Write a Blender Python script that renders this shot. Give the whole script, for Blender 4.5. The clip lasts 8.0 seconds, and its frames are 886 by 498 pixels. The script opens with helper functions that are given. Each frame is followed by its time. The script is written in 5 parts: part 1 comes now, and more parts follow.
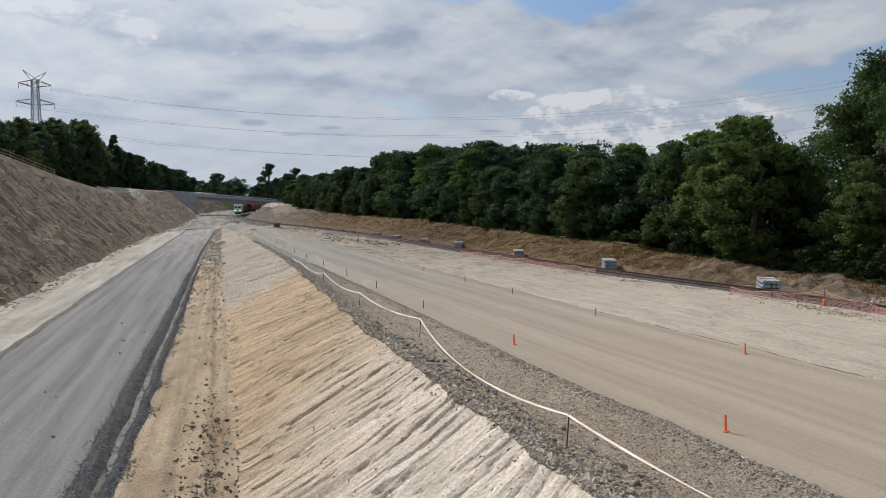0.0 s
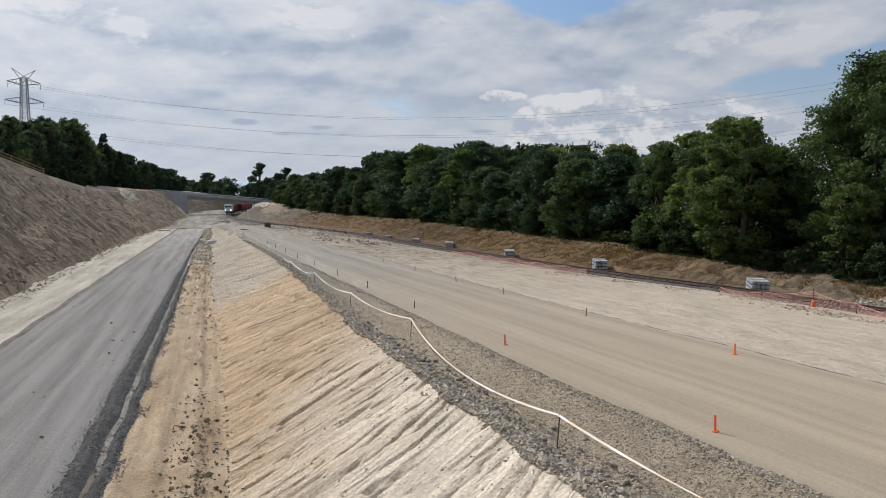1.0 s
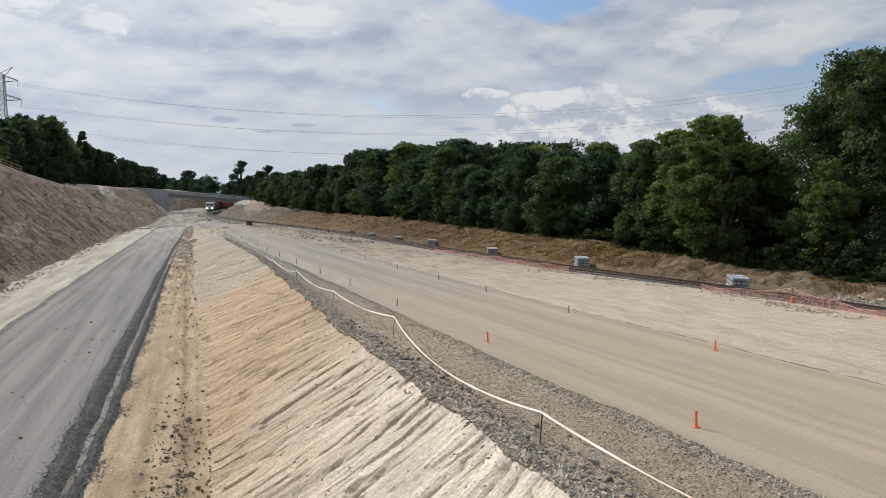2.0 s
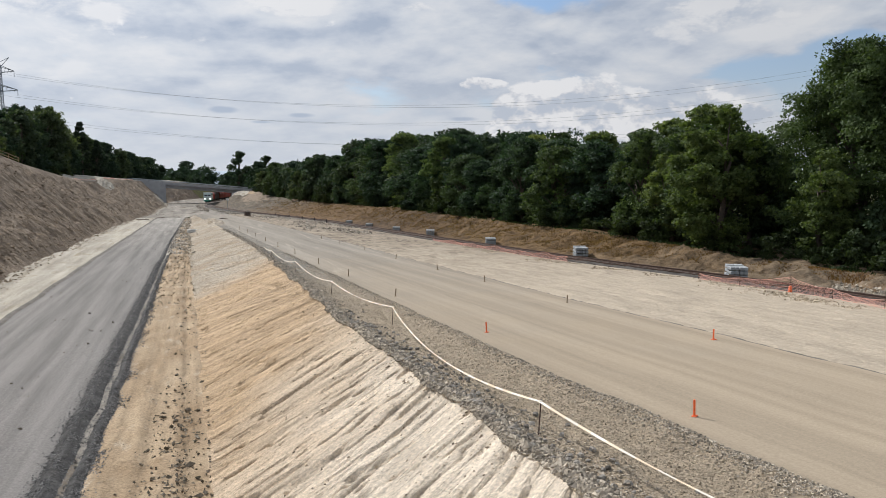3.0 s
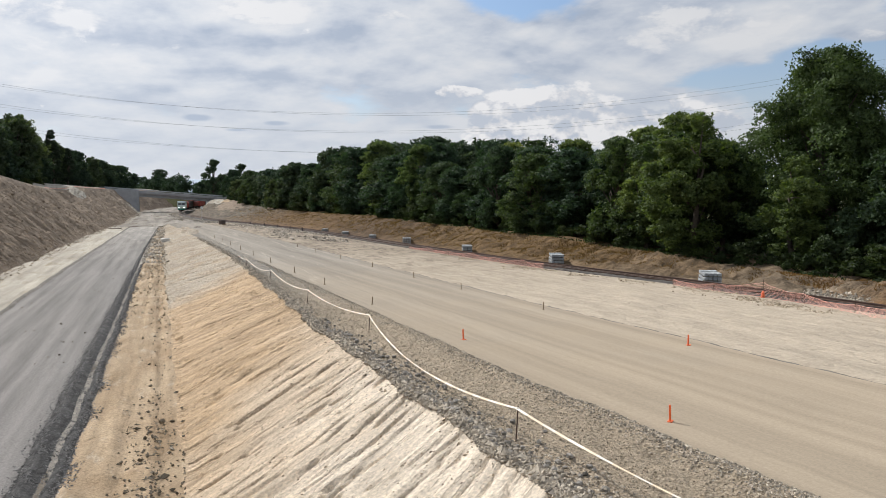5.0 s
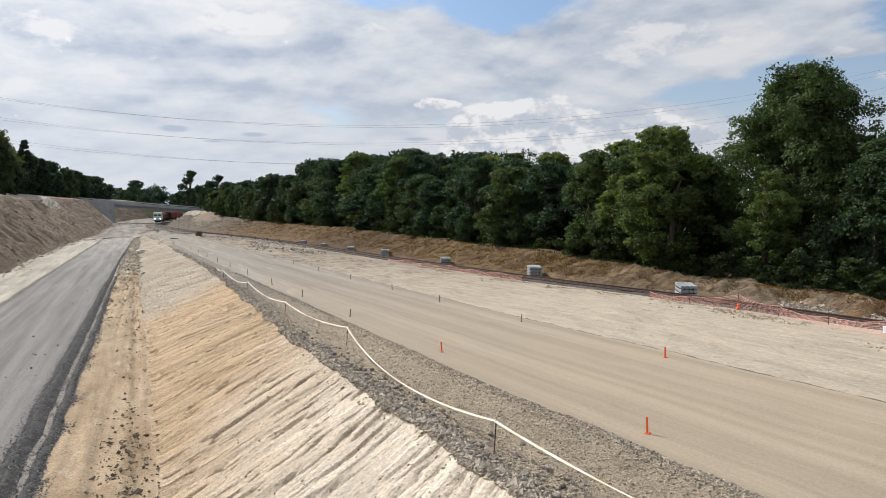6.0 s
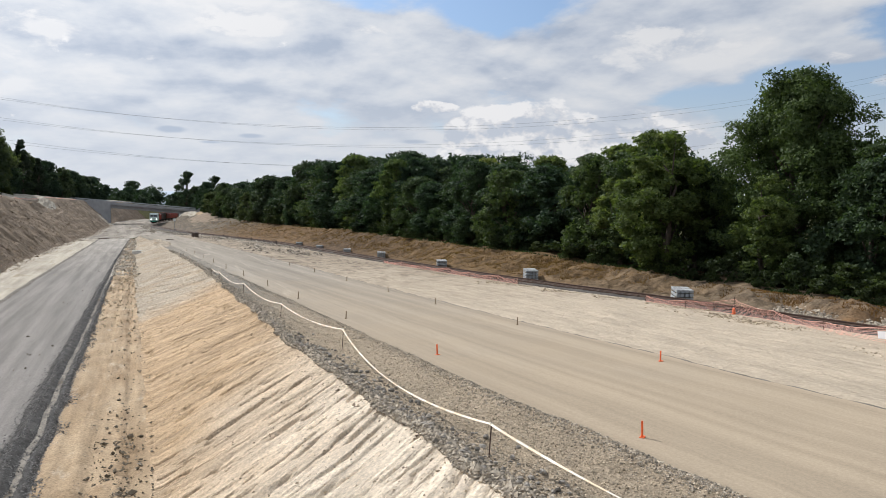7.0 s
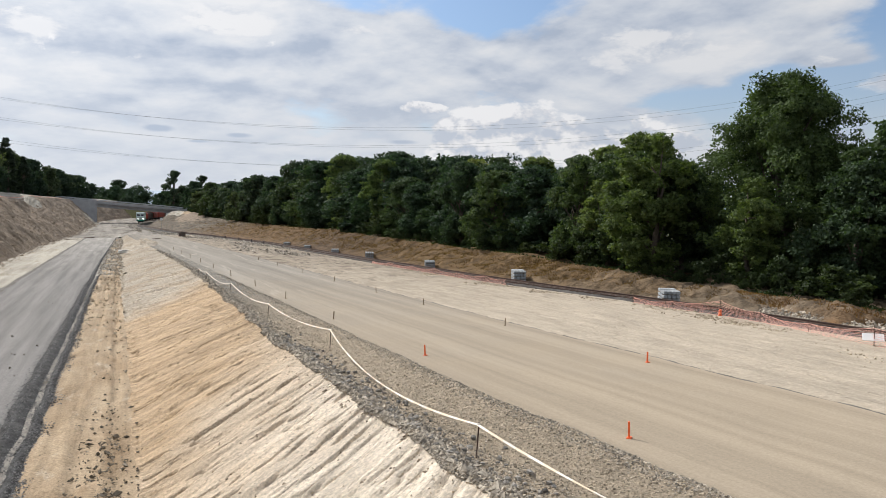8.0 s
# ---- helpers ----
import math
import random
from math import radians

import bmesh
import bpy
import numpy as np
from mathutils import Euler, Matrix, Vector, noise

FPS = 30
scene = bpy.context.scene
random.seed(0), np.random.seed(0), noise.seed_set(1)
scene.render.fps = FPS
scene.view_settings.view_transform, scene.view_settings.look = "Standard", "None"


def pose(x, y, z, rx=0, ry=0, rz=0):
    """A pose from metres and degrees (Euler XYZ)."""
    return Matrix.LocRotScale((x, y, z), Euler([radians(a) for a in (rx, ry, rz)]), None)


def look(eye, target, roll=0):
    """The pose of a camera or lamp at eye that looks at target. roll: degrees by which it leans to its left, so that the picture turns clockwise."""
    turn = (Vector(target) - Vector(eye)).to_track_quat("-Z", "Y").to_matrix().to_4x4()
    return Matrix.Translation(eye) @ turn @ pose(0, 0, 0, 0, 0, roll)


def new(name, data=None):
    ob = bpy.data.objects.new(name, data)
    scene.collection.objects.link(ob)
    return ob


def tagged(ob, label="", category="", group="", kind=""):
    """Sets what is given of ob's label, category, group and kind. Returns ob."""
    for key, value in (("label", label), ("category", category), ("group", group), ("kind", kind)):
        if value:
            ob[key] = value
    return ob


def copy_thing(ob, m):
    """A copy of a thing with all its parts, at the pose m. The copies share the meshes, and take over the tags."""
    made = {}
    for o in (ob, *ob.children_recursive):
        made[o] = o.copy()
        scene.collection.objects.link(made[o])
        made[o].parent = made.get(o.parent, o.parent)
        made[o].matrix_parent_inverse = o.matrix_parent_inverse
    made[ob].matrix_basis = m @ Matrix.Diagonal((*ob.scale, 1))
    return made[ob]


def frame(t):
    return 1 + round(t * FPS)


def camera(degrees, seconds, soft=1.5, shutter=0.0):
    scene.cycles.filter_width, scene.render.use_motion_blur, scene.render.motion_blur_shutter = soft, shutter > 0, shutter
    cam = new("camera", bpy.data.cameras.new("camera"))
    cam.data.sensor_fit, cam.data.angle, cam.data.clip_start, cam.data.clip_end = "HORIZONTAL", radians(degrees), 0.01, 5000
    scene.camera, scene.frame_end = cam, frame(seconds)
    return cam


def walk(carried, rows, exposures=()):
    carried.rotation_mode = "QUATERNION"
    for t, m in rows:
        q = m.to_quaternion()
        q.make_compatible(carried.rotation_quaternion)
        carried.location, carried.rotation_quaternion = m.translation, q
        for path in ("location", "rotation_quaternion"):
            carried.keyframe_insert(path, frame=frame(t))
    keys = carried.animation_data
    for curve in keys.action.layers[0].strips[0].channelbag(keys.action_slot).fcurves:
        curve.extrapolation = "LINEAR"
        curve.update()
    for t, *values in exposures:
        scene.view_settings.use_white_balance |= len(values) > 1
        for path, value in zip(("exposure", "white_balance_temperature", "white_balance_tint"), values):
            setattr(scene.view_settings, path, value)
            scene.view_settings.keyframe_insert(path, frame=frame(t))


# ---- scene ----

# ---------------- camera: held by hand on a bridge, it only turns ----------------
EYE = (0.0, 0.0, 8.0)
cam = camera(58.5, 8.0, soft=0.75)
# seconds, yaw, pitch, roll
TURNS = [
    (0.0, -15.076, -3.960, -0.010), (0.5, -15.250, -3.912, 0.072), (1.0, -15.722, -3.951, 0.160),
    (1.5, -16.893, -3.954, 0.152), (1.7, -16.970, -3.960, 0.140), (2.8, -17.020, -4.785, -0.010),
    (3.0, -17.092, -4.825, -0.028), (3.5, -17.440, -4.829, -0.045), (4.0, -17.571, -4.773, -0.315),
    (4.5, -18.185, -4.720, -0.275), (4.7, -18.390, -4.610, -0.250), (5.8, -20.170, -3.400, -0.020),
    (6.0, -20.374, -3.393, 0.028), (6.5, -20.541, -3.272, 0.262), (7.0, -20.636, -3.202, 0.427),
    (7.5, -20.923, -3.160, 0.547), (8.0, -21.494, -3.148, 0.708)]


def held(yaw, pitch, roll):
    return pose(*EYE, 0, 0, yaw) @ pose(0, 0, 0, 90 + pitch) @ pose(0, 0, 0, 0, 0, roll)


walk(cam, [(t, held(a, b, c)) for t, a, b, c in TURNS],
     exposures=[(0.0, -0.46, 6000, 10), (1.5, -0.34, 6100, 10), (3.0, -0.22, 6200, 10), (4.5, -0.15, 6250, 10), (6.0, -0.10, 6250, 10), (8.0, -0.08, 6250, 10)])

# ---------------- sky and sun ----------------
SUN_AZ, SUN_EL = radians(-29), radians(39)      # bearing from +Y to the right


def nd(nt, kind, **kw):
    n = nt.nodes.new(kind)
    for k, v in kw.items():
        if k in n.inputs:
            n.inputs[k].default_value = v
    return n


def ramp(nt, stops, interp="LINEAR"):
    n = nt.nodes.new("ShaderNodeValToRGB")
    n.color_ramp.interpolation = interp
    el = n.color_ramp.elements
    while len(el) < len(stops):
        el.new(0.5)
    for e, (p, c) in zip(el, stops):
        e.position = p
        e.color = (c, c, c, 1) if isinstance(c, (int, float)) else (*c, 1)
    return n


def mathn(nt, op, a, b=None, clamp=False):
    n = nt.nodes.new("ShaderNodeMath")
    n.operation, n.use_clamp = op, clamp
    for i, v in enumerate((a, b)):
        if v is None:
            continue
        if isinstance(v, (int, float)):
            n.inputs[i].default_value = v
        else:
            nt.links.new(v, n.inputs[i])
    return n.outputs[0]


def mixc(nt, fac, a, b, blend="MIX"):
    n = nt.nodes.new("ShaderNodeMix")
    n.data_type, n.blend_type = "RGBA", blend
    for sock, v in ((n.inputs[0], fac), (n.inputs[6], a), (n.inputs[7], b)):
        if isinstance(v, (int, float)):
            sock.default_value = v
        elif isinstance(v, (tuple, list)):
            sock.default_value = (*v, 1)
        else:
            nt.links.new(v, sock)
    return n.outputs[2]


def make_world():
    w = bpy.data.worlds.new("sky")
    scene.world = w
    w.use_nodes = True
    nt = w.node_tree
    nt.nodes.clear()
    ln = nt.links.new
    sky = nt.nodes.new("ShaderNodeTexSky")
    sky.sky_type, sky.sun_disc = "NISHITA", False
    sky.sun_elevation, sky.sun_rotation = SUN_EL, SUN_AZ
    sky.dust_density, sky.air_density = 1.6, 1.0
    tc = nt.nodes.new("ShaderNodeTexCoord")
    sep = nt.nodes.new("ShaderNodeSeparateXYZ")
    ln(tc.outputs["Generated"], sep.inputs[0])
    up = mathn(nt, "MAXIMUM", sep.outputs[2], 0.0)
    # a flat cloud deck: direction over height
    den = mathn(nt, "ADD", up, 0.22)
    px, py = mathn(nt, "DIVIDE", sep.outputs[0], den), mathn(nt, "DIVIDE", sep.outputs[1], den)
    comb = nt.nodes.new("ShaderNodeCombineXYZ")
    ln(px, comb.inputs[0]), ln(py, comb.inputs[1])

    def cloud_noise(vec, scale, detail, rough, shift, stretch=(1, 1, 1), twist=0.3):
        n = nd(nt, "ShaderNodeTexNoise", Scale=scale, Detail=detail, Roughness=rough, Distortion=twist)
        mp = nd(nt, "ShaderNodeMapping", Location=shift, Scale=stretch)
        ln(vec, mp.inputs[0]), ln(mp.outputs[0], n.inputs["Vector"])
        return n.outputs["Fac"]
    # bearing from +Y to the right, and height, both in degrees
    bearing = mathn(nt, "MULTIPLY", mathn(nt, "ARCTAN2", sep.outputs[0], sep.outputs[1]), 57.3)
    height = mathn(nt, "MULTIPLY", mathn(nt, "ARCSINE", sep.outputs[2]), 57.3)

    def round_about(b0, h0, wide, tall):
        a = mathn(nt, "DIVIDE", mathn(nt, "SUBTRACT", bearing, b0), wide)
        h = mathn(nt, "DIVIDE", mathn(nt, "SUBTRACT", height, h0), tall)
        q = mathn(nt, "ADD", mathn(nt, "MULTIPLY", a, a), mathn(nt, "MULTIPLY", h, h))
        return mathn(nt, "POWER", 2.718, mathn(nt, "MULTIPLY", q, -1.0))

    def gather(spots, how="ADD"):
        total = None
        for b0, h0, wide, tall, much in spots:
            v = mathn(nt, "MULTIPLY", round_about(b0, h0, wide, tall), much)
            total = v if total is None else mathn(nt, how, total, v)
        return total

    def eased(value, lo, hi):
        r = ramp(nt, [(lo, 0.0), (hi, 1.0)], "EASE")
        ln(value, r.inputs[0])
        return r.outputs[0]
    # the deck, and the same deck a step nearer to the sun: their difference lights the cloud edges
    def deck_at(k):
        a = cloud_noise(comb.outputs[0], 1.7, 8.0, 0.52, (3.1, 0.4, 0.0), (k, k, 1), 0.25)
        b = cloud_noise(comb.outputs[0], 6.0, 7.0, 0.56, (1.7, 6.2, 0.0), (k, k * 0.8, 1), 0.15)
        return mathn(nt, "ADD", mathn(nt, "MULTIPLY", a, 0.74), mathn(nt, "MULTIPLY", b, 0.26))
    deck, deck_sun = deck_at(1.0), deck_at(0.965)
    # breaks in the deck where blue shows, and thicker heaps
    gaps = gather(((25.3, 13.9, 5.2, 2.0, 0.34), (14.5, 14.2, 4.5, 1.1, 0.20), (48.0, 7.4, 7.0, 3.6, 0.46), (38.5, 7.3, 4.5, 0.9, 0.24), (52.5, 12.5, 4.0, 3.0, 0.32),
                   
                   (2.0, 34.0, 30.0, 9.0, 0.3), (90.0, 30.0, 40.0, 12.0, 0.3), (-80.0, 35.0, 40.0, 12.0, 0.3)))
    heaps = gather(((38.5, 11.8, 6.5, 2.3, 0.16), (47.2, 9.7, 2.3, 0.7, 0.34), (50.6, 8.0, 2.0, 0.9, 0.38), (15.5, 12.3, 3.5, 0.7, 0.16), (5.0, 12.5, 6.5, 2.4, 0.12), (-10.0, 11.8, 6.0, 1.5, 0.10)))
    mass = mathn(nt, "SUBTRACT", mathn(nt, "ADD", mathn(nt, "ADD", deck, 0.13), heaps), gaps)
    cover = eased(mass, 0.43, 0.56)
    # lit and grey parts of the deck
    relief = mathn(nt, "MULTIPLY", mathn(nt, "SUBTRACT", deck, deck_sun), 1.2)
    mottle = cloud_noise(comb.outputs[0], 2.6, 8.0, 0.52, (8.3, 2.4, 1.0), (1.0, 0.8, 1.0), 0.2)
    greys = gather(((3.5, 10.2, 6.0, 1.0, 0.13), (9.5, 8.1, 7.0, 0.55, 0.11), (38.0, 12.6, 3.5, 0.8, 0.09), (-6.0, 10.4, 3.0, 0.7, 0.10), (44.0, 13.0, 3.0, 1.0, 0.08)))
    brights = gather(((6.5, 12.0, 4.0, 1.1, 0.12), (-8.0, 12.5, 4.0, 1.3, 0.12), (0.0, 14.0, 2.5, 0.9, 0.12), (38.0, 10.4, 6.0, 0.8, 0.08), (14.0, 9.6, 5.0, 0.5, 0.06)))
    shade = mathn(nt, "SUBTRACT", mathn(nt, "ADD", mathn(nt, "ADD", mathn(nt, "MULTIPLY", mottle, 0.6), 0.215), mathn(nt, "ADD", relief, brights)), greys)
    tone = ramp(nt, [(0.36, (0.47, 0.53, 0.63)), (0.45, (0.61, 0.65, 0.72)), (0.53, (0.72, 0.745, 0.785)), (0.66, (0.87, 0.86, 0.855))])
    ln(shade, tone.inputs[0])
    blue = mixc(nt, 1.0, sky.outputs[0], (0.098, 0.118, 0.140), "MULTIPLY")
    blue = mixc(nt, 0.20, blue, (0.62, 0.70, 0.80))
    c1 = mixc(nt, cover, blue, tone.outputs[0])
    # white lobes with crisp edges in the deck
    def curl_at(lift):
        return cloud_noise(tc.outputs["Generated"], 11.0, 10.0, 0.60, (3.7, 1.3, 0.6 + lift), (1.0, 1.0, 2.2), 0.2)
    curl = curl_at(0.0)
    curl_lit = mathn(nt, "ADD", curl, mathn(nt, "MULTIPLY", mathn(nt, "SUBTRACT", curl, curl_at(0.03)), 1.3))
    lobes = gather(((6.5, 12.6, 4.5, 1.7, 1.0), (-9.0, 11.6, 6.5, 2.0, 1.0), (-2.0, 14.3, 4.0, 1.2, 0.9), (15.5, 12.2, 3.0, 0.5, 0.8), (-2.0, 9.3, 4.0, 0.8, 0.7), (37.0, 10.9, 7.0, 1.8, 1.0),
                    (47.2, 9.7, 2.0, 0.6, 0.9), (50.6, 8.0, 2.0, 0.9, 1.0), (51.5, 12.5, 1.5, 0.8, 0.9), (28.0, 9.2, 5.0, 0.8, 0.6)), "MAXIMUM")
    lobe = eased(mathn(nt, "ADD", mathn(nt, "MULTIPLY", lobes, 0.34), mathn(nt, "MULTIPLY", curl, 0.85)), 0.60, 0.72)
    lobe_tone = ramp(nt, [(0.36, (0.60, 0.64, 0.71)), (0.48, (0.75, 0.76, 0.785)), (0.62, (0.89, 0.875, 0.865))])
    ln(curl_lit, lobe_tone.inputs[0])
    c1 = mixc(nt, mathn(nt, "MULTIPLY", lobe, 0.85), c1, lobe_tone.outputs[0])
    # pale haze towards the horizon
    hz = ramp(nt, [(0.0, 0.90), (0.07, 0.70), (0.14, 0.25), (0.21, 0.0)], "EASE")
    ln(up, hz.inputs[0])
    c2 = mixc(nt, mathn(nt, "MULTIPLY", hz.outputs[0], 0.85), c1, (0.72, 0.745, 0.785))
    # heaped clouds with flat grey feet, low to the right of the cutting
    def puff_at(lift):
        return cloud_noise(tc.outputs["Generated"], 17.0, 9.0, 0.57, (0.7, 0.3, 0.2 + lift), (1.0, 1.0, 1.5), 0.1)
    puff = puff_at(0.0)
    lit = mathn(nt, "ADD", puff, mathn(nt, "MULTIPLY", mathn(nt, "SUBTRACT", puff, puff_at(0.016)), 1.6))
    heap = gather(((24.5, 4.8, 5.2, 2.3, 1.0), (31.5, 4.4, 5.6, 1.7, 1.0), (20.2, 6.9, 1.6, 0.45, 1.0), (37.0, 4.4, 3.5, 0.8, 1.0)), "MAXIMUM")
    body = eased(mathn(nt, "ADD", mathn(nt, "MULTIPLY", heap, 0.45), mathn(nt, "MULTIPLY", puff, 0.75)), 0.51, 0.575)
    crown_tone = ramp(nt, [(0.36, (0.60, 0.64, 0.71)), (0.50, (0.79, 0.785, 0.80)), (0.62, (0.98, 0.955, 0.935))])
    ln(lit, crown_tone.inputs[0])
    c3 = mixc(nt, mathn(nt, "MULTIPLY", body, 0.92), c2, crown_tone.outputs[0])
    feet = gather(((18.6, 4.5, 2.0, 0.30, 1.0), (1.7, 5.0, 1.5, 0.33, 1.0), (7.0, 4.7, 1.3, 0.26, 1.0), (4.3, 4.2, 1.1, 0.16, 0.9)), "MAXIMUM")
    foot = eased(mathn(nt, "ADD", mathn(nt, "MULTIPLY", feet, 0.55), mathn(nt, "MULTIPLY", puff, 0.5)), 0.50, 0.75)
    c3 = mixc(nt, mathn(nt, "MULTIPLY", foot, 0.8), c3, (0.47, 0.535, 0.64))
    # clouds shine more towards the sun's side
    glow = mathn(nt, "ADD", mathn(nt, "MULTIPLY", round_about(-29.0, 39.0, 48.0, 42.0), 0.52), 0.85)
    c3 = mixc(nt, 1.0, c3, glow, "MULTIPLY")
    bg = nt.nodes.new("ShaderNodeBackground")
    ln(c3, bg.inputs[0])
    bg.inputs[1].default_value = 1.0
    out = nt.nodes.new("ShaderNodeOutputWorld")
    ln(bg.outputs[0], out.inputs[0])


make_world()
sun_data = bpy.data.lights.new("sun", "SUN")
sun_data.energy, sun_data.angle, sun_data.color = 5.0, radians(0.8), (1.0, 0.94, 0.865)
sun = new("sun", sun_data)
sun_way = Vector((math.sin(SUN_AZ) * math.cos(SUN_EL), math.cos(SUN_AZ) * math.cos(SUN_EL), math.sin(SUN_EL)))
sun.matrix_world = look(sun_way * 300, (0, 0, 0))


# ---------------- materials ----------------
def material(name):
    m = bpy.data.materials.new(name)
    m.use_nodes = True
    nt = m.node_tree
    b = nt.nodes["Principled BSDF"]
    b.inputs["Specular IOR Level"].default_value = 0.25
    return m, nt, b


FAN = (0.87, 0.0215)


def earth(name, dark, light, patch=None, patch_at=(0.5, 0.62), coarse=0.25, fine=9.0, stretch=(1, 1, 1), turn=0.0,
          rough=0.95, bump=0.35, grain=30.0, spec=0.15, streak=None, streak_amount=0.5, far_tint=None, rills=None, skew=None, fan=False, uneven=34.0, speckle=1.0):
    """Loose or rolled earth: a broad drift of two tones, patches of a third, streaks along the run, fine grain and relief."""
    m, nt, b = material(name)
    ln = nt.links.new
    tc = nt.nodes.new("ShaderNodeTexCoord")
    mp = nd(nt, "ShaderNodeMapping", Scale=stretch, Rotation=(0, 0, turn))
    ln(tc.outputs["Object"], mp.inputs[0])
    n1 = nd(nt, "ShaderNodeTexNoise", Scale=coarse, Detail=8.0, Roughness=0.62, Distortion=0.3)
    ln(mp.outputs[0], n1.inputs["Vector"])
    n2 = nd(nt, "ShaderNodeTexNoise", Scale=fine, Detail=5.0, Roughness=0.7)
    ln(tc.outputs["Object"], n2.inputs["Vector"])
    r1 = ramp(nt, [(0.32, dark), (0.68, light)])
    ln(n1.outputs["Fac"], r1.inputs[0])
    col = r1.outputs[0]
    if patch:
        n3 = nd(nt, "ShaderNodeTexNoise", Scale=coarse * 2.7, Detail=9.0, Roughness=0.66, Distortion=0.6)
        mp3 = nd(nt, "ShaderNodeMapping", Location=(13.0, 4.0, 2.0), Scale=stretch, Rotation=(0, 0, turn))
        ln(tc.outputs["Object"], mp3.inputs[0]), ln(mp3.outputs[0], n3.inputs["Vector"])
        r3 = ramp(nt, [(patch_at[0], 0.0), (patch_at[1], 1.0)])
        ln(n3.outputs["Fac"], r3.inputs[0])
        col = mixc(nt, r3.outputs[0], col, patch)
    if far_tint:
        # another tone on the nearer stretch, with an uneven border
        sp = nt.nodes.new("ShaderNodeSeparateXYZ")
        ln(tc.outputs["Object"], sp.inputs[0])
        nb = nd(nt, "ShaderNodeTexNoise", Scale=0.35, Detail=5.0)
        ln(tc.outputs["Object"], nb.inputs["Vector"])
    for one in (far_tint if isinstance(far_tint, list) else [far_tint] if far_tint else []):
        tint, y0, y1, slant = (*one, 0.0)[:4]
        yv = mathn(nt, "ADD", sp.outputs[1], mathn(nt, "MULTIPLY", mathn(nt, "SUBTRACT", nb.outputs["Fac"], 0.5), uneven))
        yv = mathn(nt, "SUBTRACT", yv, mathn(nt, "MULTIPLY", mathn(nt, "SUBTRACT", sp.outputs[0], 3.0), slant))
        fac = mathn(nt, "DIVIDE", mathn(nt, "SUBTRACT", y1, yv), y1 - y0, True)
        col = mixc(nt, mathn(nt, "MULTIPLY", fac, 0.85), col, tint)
    along = tc.outputs["Object"]
    if fan:
        # lines up a slope that swing round with distance
        sf = nt.nodes.new("ShaderNodeSeparateXYZ")
        ln(tc.outputs["Object"], sf.inputs[0])
        dd = mathn(nt, "DIVIDE", mathn(nt, "SUBTRACT", sf.outputs[1], mathn(nt, "MULTIPLY", sf.outputs[0], FAN[0])),
                   mathn(nt, "SUBTRACT", 1.0, mathn(nt, "MULTIPLY", sf.outputs[0], FAN[1])))
        cf = nt.nodes.new("ShaderNodeCombineXYZ")
        ln(sf.outputs[0], cf.inputs[0]), ln(dd, cf.inputs[1]), ln(sf.outputs[2], cf.inputs[2])
        along = cf.outputs[0]
    if streak:
        n5 = nd(nt, "ShaderNodeTexNoise", Scale=1.0, Detail=6.0, Roughness=0.6)
        mp5 = nd(nt, "ShaderNodeMapping", Scale=streak, Rotation=(0, 0, turn))
        if skew is not None:
            mp5.vector_type = "TEXTURE"
            mp5.inputs["Rotation"].default_value = (0, 0, skew)
            mp5.inputs["Scale"].default_value = [1 / v for v in streak]
        ln(along, mp5.inputs[0]), ln(mp5.outputs[0], n5.inputs["Vector"])
        r5 = ramp(nt, [(0.35, 1.0 - streak_amount), (0.62, 1.0 + streak_amount * 0.35)])
        ln(n5.outputs["Fac"], r5.inputs[0])
        col = mixc(nt, 1.0, col, r5.outputs[0], "MULTIPLY")
    r2 = ramp(nt, [(0.30, 1 - 0.38 * speckle), (0.70, 1 + 0.32 * speckle)])
    ln(n2.outputs["Fac"], r2.inputs[0])
    col = mixc(nt, 1.0, col, r2.outputs[0], "MULTIPLY")
    ln(col, b.inputs["Base Color"])
    b.inputs["Roughness"].default_value = rough
    b.inputs["Specular IOR Level"].default_value = spec
    n4 = nd(nt, "ShaderNodeTexNoise", Scale=grain, Detail=6.0, Roughness=0.75)
    ln(tc.outputs["Object"], n4.inputs["Vector"])
    bm_ = nd(nt, "ShaderNodeBump", Strength=bump, Distance=0.04)
    h = mathn(nt, "ADD", n4.outputs["Fac"], mathn(nt, "MULTIPLY", n2.outputs["Fac"], 1.5))
    ln(h, bm_.inputs["Height"])
    if rills:
        n6 = nd(nt, "ShaderNodeTexNoise", Scale=1.0, Detail=6.0, Roughness=0.62, Distortion=0.5)
        mp6 = nd(nt, "ShaderNodeMapping", Scale=rills[:3])
        if skew is not None:
            mp6.vector_type = "TEXTURE"
            mp6.inputs["Rotation"].default_value = (0, 0, skew)
            mp6.inputs["Scale"].default_value = [1 / v for v in rills[:3]]
        ln(along, mp6.inputs[0]), ln(mp6.outputs[0], n6.inputs["Vector"])
        r6 = ramp(nt, [(0.34, 0.0), (0.46, 0.8), (0.60, 1.0)])
        ln(n6.outputs["Fac"], r6.inputs[0])
        bm2 = nd(nt, "ShaderNodeBump", Strength=rills[3], Distance=0.10)
        ln(r6.outputs[0], bm2.inputs["Height"]), ln(bm_.outputs[0], bm2.inputs["Normal"])
        ln(bm2.outputs[0], b.inputs["Normal"])
    else:
        ln(bm_.outputs[0], b.inputs["Normal"])
    return m


